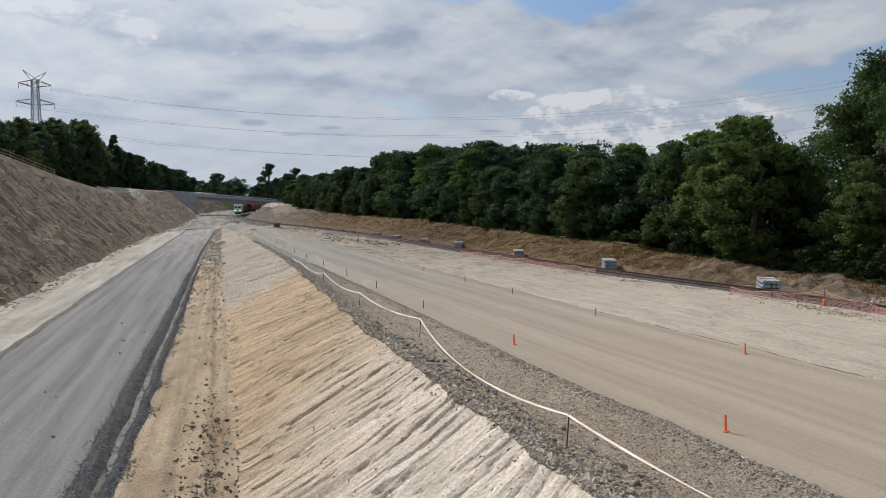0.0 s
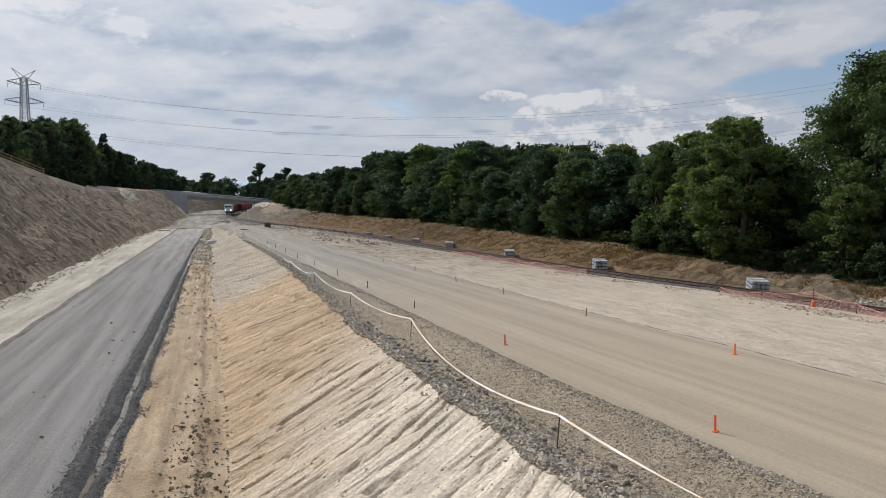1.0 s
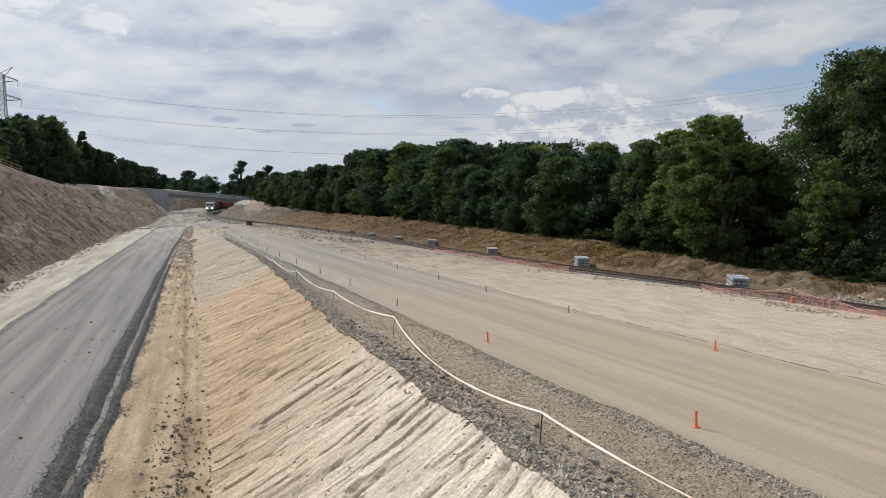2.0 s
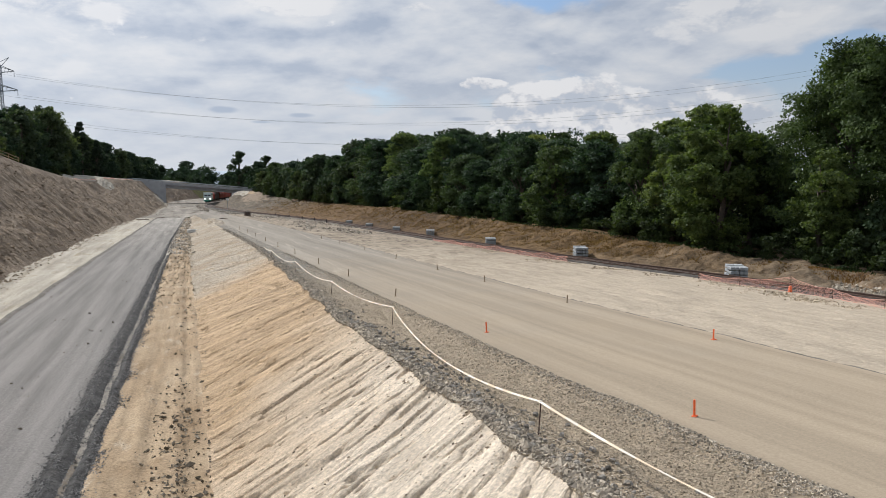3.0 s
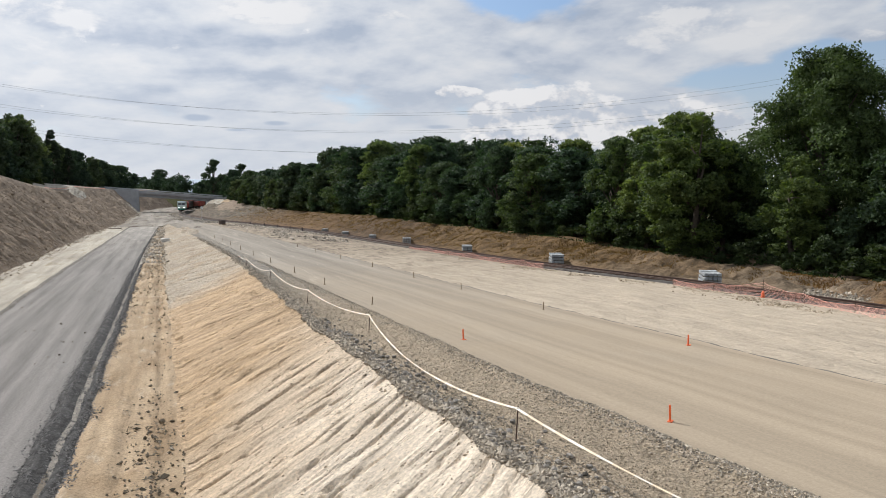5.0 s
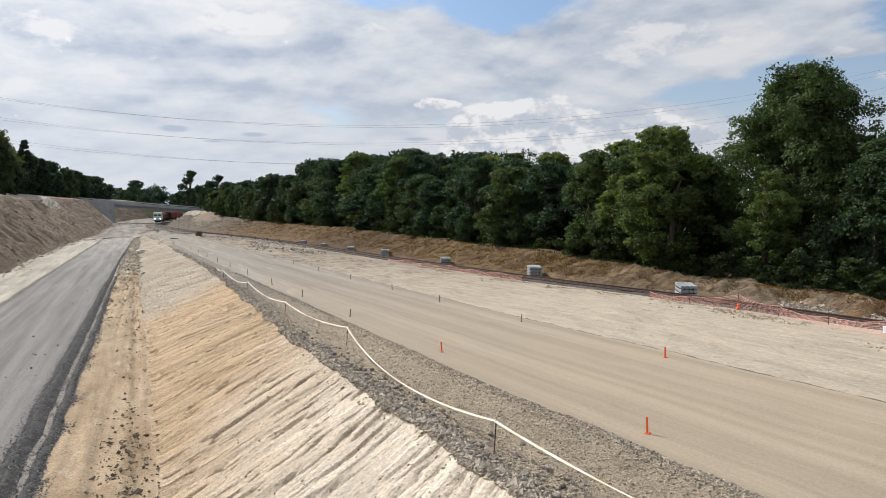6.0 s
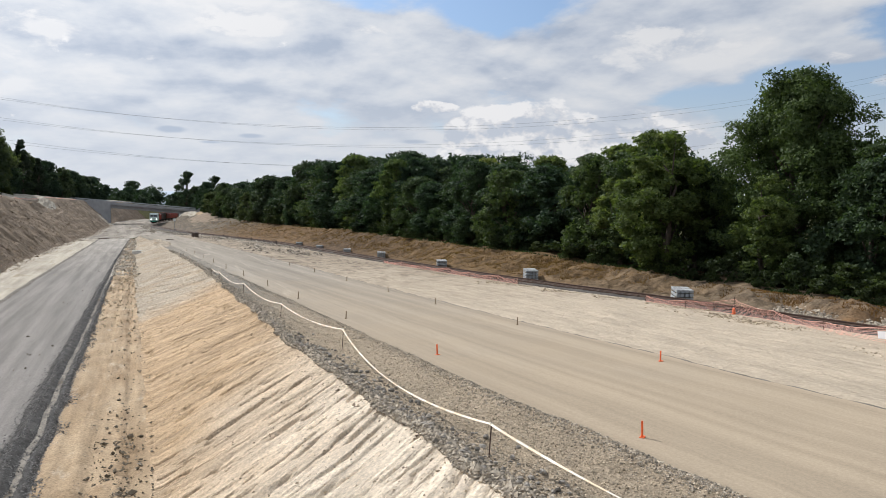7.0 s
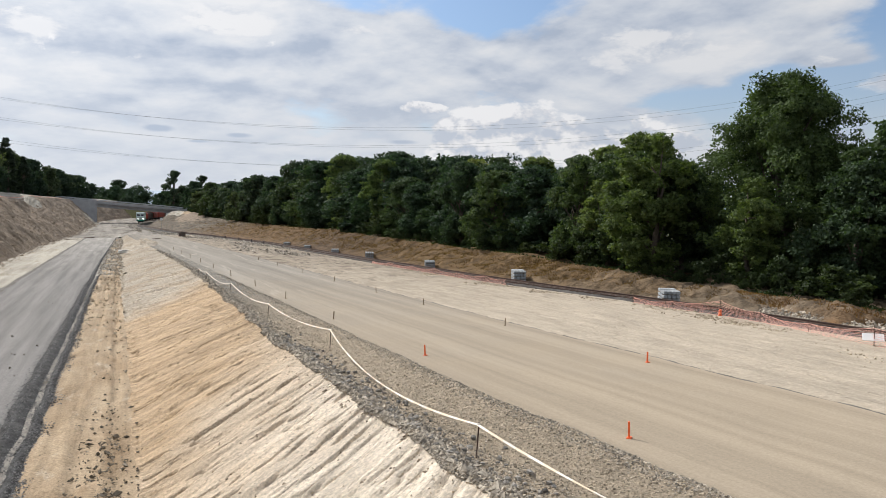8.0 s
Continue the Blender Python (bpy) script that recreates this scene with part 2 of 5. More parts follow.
def solid(name, col, rough=0.6, metal=0.0, vary=0.25, scale=3.0, spec=0.3, bump=0.0, by_object=0.0):
    m, nt, b = material(name)
    ln = nt.links.new
    tc = nt.nodes.new("ShaderNodeTexCoord")
    n1 = nd(nt, "ShaderNodeTexNoise", Scale=scale, Detail=7.0, Roughness=0.65)
    ln(tc.outputs["Object"], n1.inputs["Vector"])
    r1 = ramp(nt, [(0.3, 1.0 - vary), (0.7, 1.0 + vary)])
    ln(n1.outputs["Fac"], r1.inputs[0])
    c = mixc(nt, 1.0, col, r1.outputs[0], "MULTIPLY")
    if by_object:
        oi = nt.nodes.new("ShaderNodeObjectInfo")
        r2 = ramp(nt, [(0.0, 1.0 - by_object), (1.0, 1.0 + by_object)])
        ln(oi.outputs["Random"], r2.inputs[0])
        c = mixc(nt, 1.0, c, r2.outputs[0], "MULTIPLY")
    ln(c, b.inputs["Base Color"])
    b.inputs["Roughness"].default_value, b.inputs["Metallic"].default_value = rough, metal
    b.inputs["Specular IOR Level"].default_value = spec
    if bump:
        bm_ = nd(nt, "ShaderNodeBump", Strength=bump, Distance=0.03)
        ln(n1.outputs["Fac"], bm_.inputs["Height"]), ln(bm_.outputs[0], b.inputs["Normal"])
    return m


def rubble(name, dark, light, rough=0.9):
    """Loose stones joined in one mesh: each stone its own tone."""
    m, nt, b = material(name)
    ln = nt.links.new
    g = nt.nodes.new("ShaderNodeNewGeometry")
    r = ramp(nt, [(0.0, dark), (0.75, light), (1.0, tuple(min(1, c * 1.3) for c in light))])
    ln(g.outputs["Random Per Island"], r.inputs[0])
    tc = nt.nodes.new("ShaderNodeTexCoord")
    n = nd(nt, "ShaderNodeTexNoise", Scale=14.0, Detail=5.0)
    ln(tc.outputs["Object"], n.inputs["Vector"])
    r2 = ramp(nt, [(0.3, 0.7), (0.7, 1.25)])
    ln(n.outputs["Fac"], r2.inputs[0])
    ln(mixc(nt, 1.0, r.outputs[0], r2.outputs[0], "MULTIPLY"), b.inputs["Base Color"])
    b.inputs["Roughness"].default_value = rough
    return m


def leafage(name, dark, light, sheen=0.28, trans=0.32, own_tint=True):
    m, nt, b = material(name)
    ln = nt.links.new
    g = nt.nodes.new("ShaderNodeNewGeometry")
    oi = nt.nodes.new("ShaderNodeObjectInfo")
    r = ramp(nt, [(0.0, dark), (1.0, light)])
    tc = nt.nodes.new("ShaderNodeTexCoord")
    n = nd(nt, "ShaderNodeTexNoise", Scale=0.75, Detail=4.0, Roughness=0.6)
    ln(tc.outputs["Object"], n.inputs["Vector"])
    f = mathn(nt, "ADD", mathn(nt, "MULTIPLY", g.outputs["Random Per Island"], 0.45),
              mathn(nt, "MULTIPLY", mathn(nt, "SUBTRACT", n.outputs["Fac"], 0.36), 2.0), True)
    ln(f, r.inputs[0])
    r2 = ramp(nt, [(0.0, (0.55, 0.70, 0.76)), (0.35, (0.78, 0.90, 0.92)), (0.75, (1.0, 1.02, 0.92)), (1.0, (1.45, 1.36, 0.95))])
    ln(oi.outputs["Random"], r2.inputs[0])
    c = mixc(nt, 1.0, r.outputs[0], r2.outputs[0], "MULTIPLY") if own_tint else r.outputs[0]
    ln(c, b.inputs["Base Color"])
    b.inputs["Roughness"].default_value = 0.75
    b.inputs["Specular IOR Level"].default_value = sheen
    tr = nt.nodes.new("ShaderNodeBsdfTranslucent")
    ln(mixc(nt, 1.0, c, (1.1, 1.2, 0.5), "MULTIPLY"), tr.inputs[0])
    mx = nt.nodes.new("ShaderNodeMixShader")
    mx.inputs[0].default_value = trans
    ln(b.outputs[0], mx.inputs[1]), ln(tr.outputs[0], mx.inputs[2])
    ln(mx.outputs[0], nt.nodes["Material Output"].inputs["Surface"])
    return m


M_ROAD_GREY = earth("rolled_grey_aggregate", (0.27, 0.25, 0.222), (0.37, 0.345, 0.305), patch=(0.41, 0.38, 0.335), patch_at=(0.52, 0.66), coarse=0.22, stretch=(1.0, 0.22, 1.0), fine=14.0,
                    speckle=0.7, bump=0.4, streak=(1.3, 0.04, 1.0), streak_amount=0.28, far_tint=[((0.208, 0.196, 0.182), 95.0, 190.0), ((0.245, 0.228, 0.213), 22.0, 75.0, 2.0)], rills=(1.6, 0.5, 1.0, 0.35))
M_STRIP_PALE = earth("pale_dried_lime_soil", (0.355, 0.318, 0.255), (0.50, 0.46, 0.385), patch=(0.31, 0.262, 0.185), patch_at=(0.56, 0.70), coarse=0.25, stretch=(1.0, 0.25, 1.0), streak=(1.2, 0.05, 1), streak_amount=0.25, rills=(2, 1, 1, 0.3))
M_BERM = earth("dark_crushed_stone_edge", (0.075, 0.073, 0.07), (0.17, 0.165, 0.158), coarse=1.5, fine=18.0, bump=0.9, rills=(10, 10, 10, 0.9))
M_EDGE = earth("grey_edge_line", (0.12, 0.11, 0.095), (0.22, 0.20, 0.175), coarse=0.8, fine=14.0, bump=0.8)
M_PATH = earth("trodden_sandy_clay", (0.33, 0.236, 0.143), (0.48, 0.372, 0.248), patch=(0.53, 0.445, 0.335), patch_at=(0.56, 0.72), coarse=0.5, stretch=(1, 0.4, 1), bump=0.6, fine=12.0, streak=(2.2, 0.06, 1), streak_amount=0.25,
               rills=(2.5, 1.0, 1, 0.35))
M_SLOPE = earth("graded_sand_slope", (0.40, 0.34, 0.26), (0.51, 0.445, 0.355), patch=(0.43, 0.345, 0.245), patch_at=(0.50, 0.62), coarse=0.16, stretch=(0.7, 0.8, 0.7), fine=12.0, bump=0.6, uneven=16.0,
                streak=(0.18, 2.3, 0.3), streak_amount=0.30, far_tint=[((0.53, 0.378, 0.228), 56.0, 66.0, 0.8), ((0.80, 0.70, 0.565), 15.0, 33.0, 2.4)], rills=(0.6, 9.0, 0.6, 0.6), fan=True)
M_SHOULDER = earth("grey_gravel_shoulder", (0.20, 0.185, 0.16), (0.30, 0.275, 0.235), patch=(0.33, 0.285, 0.22), coarse=0.7, fine=16.0, bump=1.0, grain=24, rills=(6, 6, 6, 0.7), far_tint=((0.47, 0.38, 0.27), 34.0, 58.0), uneven=10.0)
M_ROAD_SAND = earth("rolled_sandy_road", (0.245, 0.219, 0.182), (0.325, 0.290, 0.240), patch=(0.42, 0.372, 0.302), patch_at=(0.56, 0.70), coarse=0.45, stretch=(1, 0.05, 1), turn=0.06, fine=16, speckle=0.4, bump=0.25,
                    streak=(1.5, 0.008, 1), streak_amount=0.18, far_tint=((0.385, 0.312, 0.222), 20.0, 75.0), skew=0.066)
M_PALE = earth("pale_sand_spread", (0.26, 0.212, 0.155), (0.40, 0.338, 0.258), patch=(0.17, 0.138, 0.105), patch_at=(0.51, 0.58), coarse=0.35, far_tint=((0.50, 0.424, 0.325), 40.0, 84.0), stretch=(1, 0.6, 1), turn=0.06, speckle=0.5, bump=0.45, fine=7.0,
               streak=(1.7, 0.25, 1), streak_amount=0.15, skew=0.066, rills=(2.6, 1.3, 1, 0.55))
M_JOIN = earth("flat_pale_fill", (0.215, 0.195, 0.167), (0.345, 0.314, 0.267), patch=(0.165, 0.138, 0.106), patch_at=(0.53, 0.60), coarse=0.13, stretch=(1, 0.25, 1), bump=0.5, fine=4.0, streak=(0.5, 0.03, 1), streak_amount=0.3)
M_BALLAST = earth("dark_track_ballast", (0.06, 0.055, 0.05), (0.14, 0.128, 0.115), coarse=1.2, fine=18, bump=0.9)
# grey-brown base darkened for the far bank's shadow; nearer stretches are tinted over it
M_BANK = earth("dry_grass_bank", (0.115, 0.095, 0.072), (0.22, 0.185, 0.142), patch=(0.13, 0.098, 0.062), patch_at=(0.50, 0.62), coarse=0.13, fine=6.0, bump=1.0, grain=14,
               far_tint=[((0.165, 0.098, 0.043), 200.0, 245.0), ((0.105, 0.069, 0.040), 138.0, 165.0), ((0.165, 0.106, 0.051), 94.0, 122.0), ((0.215, 0.168, 0.118), 42.0, 66.0), ((0.19, 0.105, 0.045), 26.0, 42.0)], rills=(1.2, 1.6, 1.2, 1.0), streak=(0.9, 0.9, 0.9), streak_amount=0.5)
M_CUT = earth("raw_cut_clay_bank", (0.225, 0.174, 0.127), (0.32, 0.255, 0.188), patch=(0.35, 0.25, 0.14), patch_at=(0.62, 0.74), coarse=0.22, fine=5.0, bump=1.0, grain=14, streak=(0.22, 2.6, 0.22), streak_amount=0.34,
              rills=(0.4, 3.2, 0.4, 0.9))
M_GROUND = earth("woodland_ground", (0.05, 0.06, 0.025), (0.12, 0.11, 0.05), coarse=0.05, fine=2.0, bump=0.6)
M_CONCRETE = solid("grey_concrete", (0.36, 0.37, 0.385), 0.85, vary=0.14, scale=0.6, bump=0.1)
M_SLEEPER = solid("pale_concrete", (0.31, 0.325, 0.33), 0.85, vary=0.22, scale=2.0, by_object=0.12)
M_STEEL = solid("galvanised_steel", (0.36, 0.38, 0.40), 0.5, metal=0.7, vary=0.15)
M_RUST = solid("rusty_rail_steel", (0.10, 0.065, 0.05), 0.7, metal=0.3, vary=0.3)
M_STAKE = solid("fluorescent_orange_paint", (0.85, 0.16, 0.05), 0.6, vary=0.2, scale=8.0, by_object=0.15)
M_WOOD = solid("weathered_wood", (0.26, 0.19, 0.12), 0.85, vary=0.3, scale=6.0)
M_BARK = solid("bark", (0.085, 0.07, 0.055), 0.95, vary=0.4, scale=5.0, bump=0.6)
M_NET = solid("orange_plastic_net", (0.88, 0.49, 0.40), 0.6, vary=0.15, scale=0.6)
M_STONES = rubble("crushed_grey_stone", (0.17, 0.15, 0.122), (0.47, 0.41, 0.325))
M_STONES_DARK = rubble("dark_crushed_stone", (0.075, 0.072, 0.068), (0.24, 0.232, 0.22))
M_CLODS = rubble("dark_clods", (0.10, 0.085, 0.06), (0.22, 0.19, 0.145))
M_LEAF_A = leafage("oak_leaves", (0.014, 0.027, 0.015), (0.082, 0.125, 0.066))
M_LEAF_B = leafage("young_ash_leaves", (0.018, 0.033, 0.012), (0.115, 0.150, 0.058))
M_LEAF_E = leafage("pale_ash_leaves", (0.040, 0.062, 0.020), (0.24, 0.275, 0.105), trans=0.4)
M_LEAF_G = leafage("great_oak_leaves", (0.017, 0.034, 0.011), (0.112, 0.162, 0.056), trans=0.3, own_tint=False)
# a brighter green, with the sunlight on these leaves put into the colour
M_LEAF_H = leafage("sunlit_ash_leaves", (0.028, 0.049, 0.014), (0.155, 0.205, 0.070), trans=0.4, own_tint=False)
M_LEAF_C = leafage("pine_needles", (0.012, 0.022, 0.013), (0.046, 0.066, 0.036), trans=0.15)
M_LEAF_D = leafage("shrub_leaves", (0.013, 0.023, 0.009), (0.065, 0.088, 0.032))
# far leaves: distance haze put into a lighter, bluer green
M_LEAF_F = leafage("far_leaves_hazed", (0.024, 0.040, 0.026), (0.092, 0.122, 0.074))
M_DRYGRASS = leafage("dry_grass_blades", (0.085, 0.050, 0.023), (0.245, 0.150, 0.068), trans=0.35, own_tint=False)


# ---------------- small tools ----------------
def link_mesh(name, verts, faces, mat, parent=None, label="", smooth=False):
    me = bpy.data.meshes.new(name)
    me.from_pydata([tuple(v) for v in verts], [], [tuple(f) for f in faces])
    me.materials.append(mat)
    if smooth:
        me.polygons.foreach_set("use_smooth", [True] * len(me.polygons))
    me.update()
    ob = new(name, me)
    if parent:
        ob.parent = parent
    if label:
        tagged(ob, label)
    return ob


def quick_mesh(name, verts, faces, mat, parent=None, smooth=False):
    """A mesh from arrays: verts n x 3, faces m x 3 or m x 4."""
    verts, faces = np.asarray(verts, np.float32), np.asarray(faces, np.int32)
    m, k = faces.shape
    me = bpy.data.meshes.new(name)
    me.vertices.add(len(verts))
    me.vertices.foreach_set("co", verts.ravel())
    me.loops.add(m * k)
    me.loops.foreach_set("vertex_index", faces.ravel())
    me.polygons.add(m)
    me.polygons.foreach_set("loop_start", np.arange(0, m * k, k, dtype=np.int32))
    me.polygons.foreach_set("use_smooth", np.full(m, smooth))
    me.materials.append(mat)
    me.update(calc_edges=True)
    me.validate()
    ob = new(name, me)
    if parent:
        ob.parent = parent
    return ob


def part(name, bm, mat, parent, label=""):
    me = bpy.data.meshes.new(name)
    bm.to_mesh(me)
    bm.free()
    me.materials.append(mat)
    ob = new(name, me)
    ob.parent = parent
    if label:
        tagged(ob, label)
    return ob


def thing(name, m, label, category, group=""):
    ob = new(name)
    ob.matrix_basis = m
    return tagged(ob, label, category, group)


def add_box(bm, size, at=(0, 0, 0), turn=None, bevel=0.0):
    r = bmesh.ops.create_cube(bm, size=1.0)
    vs = r["verts"]
    bmesh.ops.scale(bm, vec=size, verts=vs)
    if bevel:
        es = list({e for v in vs for e in v.link_edges})
        out = bmesh.ops.bevel(bm, geom=es, offset=bevel, segments=1, affect="EDGES")
        vs = list({v for v in out["verts"]} | {v for v in vs if v.is_valid})
    if turn is not None:
        bmesh.ops.transform(bm, matrix=turn, verts=vs)
    bmesh.ops.translate(bm, vec=at, verts=vs)
    return vs


def boxm(size, at=(0, 0, 0), turn=None, bevel=0.0):
    bm = bmesh.new()
    add_box(bm, size, at, turn, bevel)
    return bm


def tube_data(points, radii, sides=6):
    """Rings round a polyline."""
    pts = [Vector(p) for p in points]
    verts, faces = [], []
    for i, p in enumerate(pts):
        d = (pts[min(i + 1, len(pts) - 1)] - pts[max(i - 1, 0)]).normalized()
        a = d.orthogonal().normalized() if abs(d.z) > 0.9 else d.cross(Vector((0, 0, 1))).normalized()
        b = d.cross(a)
        for k in range(sides):
            w = 2 * math.pi * k / sides
            verts.append(p + (a * math.cos(w) + b * math.sin(w)) * radii[i])
        if i:
            for k in range(sides):
                k2 = (k + 1) % sides
                faces.append(((i - 1) * sides + k, (i - 1) * sides + k2, i * sides + k2, i * sides + k))
    faces.append(tuple(range(sides))[::-1])
    faces.append(tuple((len(pts) - 1) * sides + k for k in range(sides)))
    return verts, faces


def joined(datas):
    verts, faces = [], []
    for v, f in datas:
        o = len(verts)
        verts.extend(v)
        faces.extend(tuple(i + o for i in q) for q in f)
    return verts, faces


LATTICE = np.random.RandomState(5).rand(256, 256)


def vnoise(x, y):
    x, y = np.asarray(x, float), np.asarray(y, float)
    xi, yi = np.floor(x).astype(int), np.floor(y).astype(int)
    fx, fy = x - xi, y - yi
    fx, fy = fx * fx * (3 - 2 * fx), fy * fy * (3 - 2 * fy)
    g = lambda a, b: LATTICE[a % 256, b % 256]
    return ((g(xi, yi) * (1 - fx) + g(xi + 1, yi) * fx) * (1 - fy) + (g(xi, yi + 1) * (1 - fx) + g(xi + 1, yi + 1) * fx) * fy) * 2 - 1


def fbm(x, y, octaves=4):
    s, a = 0, 1.0
    for o in range(octaves):
        s = s + a * vnoise(x * 2 ** o + 17.3 * o, y * 2 ** o + 5.1 * o)
        a *= 0.5
    return s


def line(*pts):
    ys, vs = zip(*pts)
    return lambda y: np.interp(y, ys, vs)


def ragged(fn, amount, pace, seed):
    """The same line with an uneven edge."""
    return lambda y: fn(y) + amount * fbm(np.asarray(y) * pace, np.asarray(y) * 0 + seed, 4)


# ---------------- the lie of the land: lines that run along the cutting ----------------
z_left = line((-40, 0.0), (25, 0.0), (230, -0.82), (500, -0.82))
z_right_raw = line((-40, 3.47), (20, 2.6), (190, 0.135), (240, -0.5), (320, -0.80), (500, -0.80))
z_right = lambda y: np.maximum(z_right_raw(y), z_left(y) + 0.02)
bend = lambda y: np.maximum(0, np.asarray(y, float) - 345) ** 2 * 0.0011     # the cutting bends beyond the bridge


def bent(fn):
    return lambda y: fn(y) + bend(y)


x_cut_crest = bent(line((-40, -34), (126, -32), (156, -29.5), (231, -27), (345, -22.5), (500, -22)))
z_cut_crest = line((-40, 15.0), (100, 14.6), (126, 14.0), (156, 11.2), (185, 9.6), (205, 8.7), (232, 8.3), (244, 9.2), (345, 8.6), (500, 8.0))
x_cut_toe = bent(line((-40, -16.4), (160, -16.1), (240, -13.6), (345, -13.2), (500, -13.2)))
x_lroad_l = bent(line((-40, -11.1), (80, -10.95), (200, -10.0), (345, -9.5), (500, -9.5)))
x_lroad_r = bent(line((-40, -4.45), (120, -4.3), (200, -3.6), (500, -3.0)))
x_berm_r = bent(line((-40, -2.95), (40, -3.1), (120, -3.6), (200, -3.3), (500, -2.7)))
x_toe = bent(line((-40, 1.0), (22, 0.1), (105, -1.4), (175, -2.2), (230, -2.6), (500, -2.0)))
x_crest = bent(line((-40, 7.6), (13, 6.25), (30, 5.6), (60, 5.35), (82, 5.1), (136, 2.6), (200, -1.0), (240, -2.0), (500, -1.5)))
x_rroad_l = bent(line((-40, 13.2), (12, 10.2), (21, 9.4), (32.5, 8.85), (57, 7.7), (136, 4.2), (200, 0.5), (240, -1.0), (500, -0.9)))
x_rroad_r = bent(line((-40, 21.9), (15, 18.3), (23, 17.8), (33, 17.0), (58, 15.7), (100, 13.8), (160, 10.5), (215, 6.0), (260, 3.0), (300, 0.0), (500, 0.0)))
x_rail = bent(line((-40, 39.5), (36, 33.3), (45.5, 32.3), (54, 31.0), (66, 29.8), (97, 27.9), (125, 26.3), (155, 24.6), (178, 21.8), (199, 17.8), (223, 12.3),
                   (256, 7.2), (287, 3.4), (312, 2.8), (345, 4.8), (385, 10.5), (425, 15), (500, 18)))
z_rail = line((-40, 2.3), (45, 1.45), (97, 0.70), (125, 0.35), (178, -0.25), (230, -0.45), (500, -0.5))
z_pale = lambda y: np.minimum(z_right(y) - 0.10, z_rail(y) + np.interp(y, (48, 60), (0.27, 0.21)))
x_bank = bent(line((-40, 48), (20, 43.5), (34, 41.8), (44, 40.5), (88, 38.2), (130, 36.5), (200, 33), (240, 28), (300, 22), (345, 19.5), (500, 20)))
z_bank = line((-40, 2.0), (30, 1.9), (52, 2.1), (78, 2.7), (130, 3.1), (200, 2.6), (260, 3.2), (345, 4.2), (500, 4.0))


x_cut_toe = ragged(x_cut_toe, 0.45, 0.15, 3)
x_lroad_l = ragged(x_lroad_l, 0.10, 0.5, 9)
x_lroad_r = ragged(x_lroad_r, 0.05, 0.5, 14)
x_berm_r = ragged(x_berm_r, 0.06, 0.4, 21)
x_toe = ragged(x_toe, 0.10, 0.5, 33)
x_crest = ragged(x_crest, 0.12, 0.6, 41)
x_rroad_l = ragged(x_rroad_l, 0.08, 0.6, 52)
x_rroad_r = ragged(x_rroad_r, 0.08, 0.5, 63)
x_bank = ragged(x_bank, 0.8, 0.12, 74)
z_bank = ragged(z_bank, 0.13, 0.10, 85)


def near_spaced(y0, y1, first, grow):
    ys = [y0]
    while ys[-1] < y1:
        ys.append(ys[-1] + max(first, (ys[-1] - 8) * grow))
    return np.array(ys)


Y_ALL = np.concatenate([np.arange(-40, 8, 4.0), near_spaced(8, 460, 0.14, 0.008)])


def strip(name, xa, za, xb, zb, nx, mat, label, relief=None, ys=Y_ALL, bulge=0.0):
    """A run of ground between two lines along the cutting. relief(s, y, x): height added, s from 0 to 1 across."""
    s = np.linspace(0, 1, nx)
    S, Y = np.meshgrid(s, ys)
    XA, XB, ZA, ZB = (np.asarray(v)[:, None] for v in (xa(ys), xb(ys), za(ys), zb(ys)))
    X = XA + (XB - XA) * S
    Z = ZA + (ZB - ZA) * S + bulge * np.sin(np.pi * S)
    if relief is not None:
        Z = Z + relief(S, Y, X)
    verts = np.stack([X, Y, Z], -1).reshape(-1, 3)
    ny = len(ys)
    i = np.arange(ny - 1)[:, None] * nx + np.arange(nx - 1)[None, :]
    faces = np.stack([i, i + 1, i + nx + 1, i + nx], -1).reshape(-1, 4)
    return tagged(quick_mesh(name, verts, faces, mat, smooth=True), label, kind="structure")


def off(fn, d):
    return lambda y: fn(y) + d


edge_in = lambda S, w=0.12: np.clip(np.minimum(S, 1 - S) / w, 0, 1)


def r_cut(S, Y, X):
    rills = fbm(Y * 0.45 + 2.5 * S, S * 2.0, 4) * 0.24 + fbm(Y * 0.09, S * 3 + 7, 3) * 0.4 + fbm(Y * 1.2 + 6 * S, S * 8, 4) * 0.26 - np.abs(fbm(Y * 0.8 + 5 * S + 20, S * 4 + 3, 3)) * 0.22 + fbm(Y * 2.6 + 9 * S, S * 5 + 2, 3) * 0.12
    return rills * edge_in(S, 0.10)


def r_slope(S, Y, X):
    """Scratches that run up the slope at a slant, a few of them deep."""
    d = (Y - FAN[0] * X) / (1 - FAN[1] * X) + 0.22 * fbm(Y * 0.35, S * 2, 3)
    warp = S * 1.6 + 0.25 * fbm(Y * 0.7, S * 3, 2)
    fine = -np.abs(fbm(d * 3.2, warp + 3, 3)) * 0.026
    cuts = -np.clip(fbm(d * 4.6 + 40, warp * 4.0 + 11, 3) - 0.40, 0, 1) * 0.26
    deep = -np.clip(fbm(d * 3.2 + 90, warp * 2.6 + 30, 2) - 0.80, 0, 1) * 0.30
    crumbs = fbm(d * 7, S * 26, 2) * 0.02
    broad = fbm(Y * 0.12, S * 1.5 + 5, 2) * 0.12
    return ((fine + cuts) * (1 + np.clip((Y - 30) / 40, 0, 1.5)) + deep + crumbs + broad) * edge_in(S, 0.04)


def r_rough(amp, freq=1.0):
    return lambda S, Y, X: fbm(X * freq, Y * freq, 4) * amp * edge_in(S, 0.15)


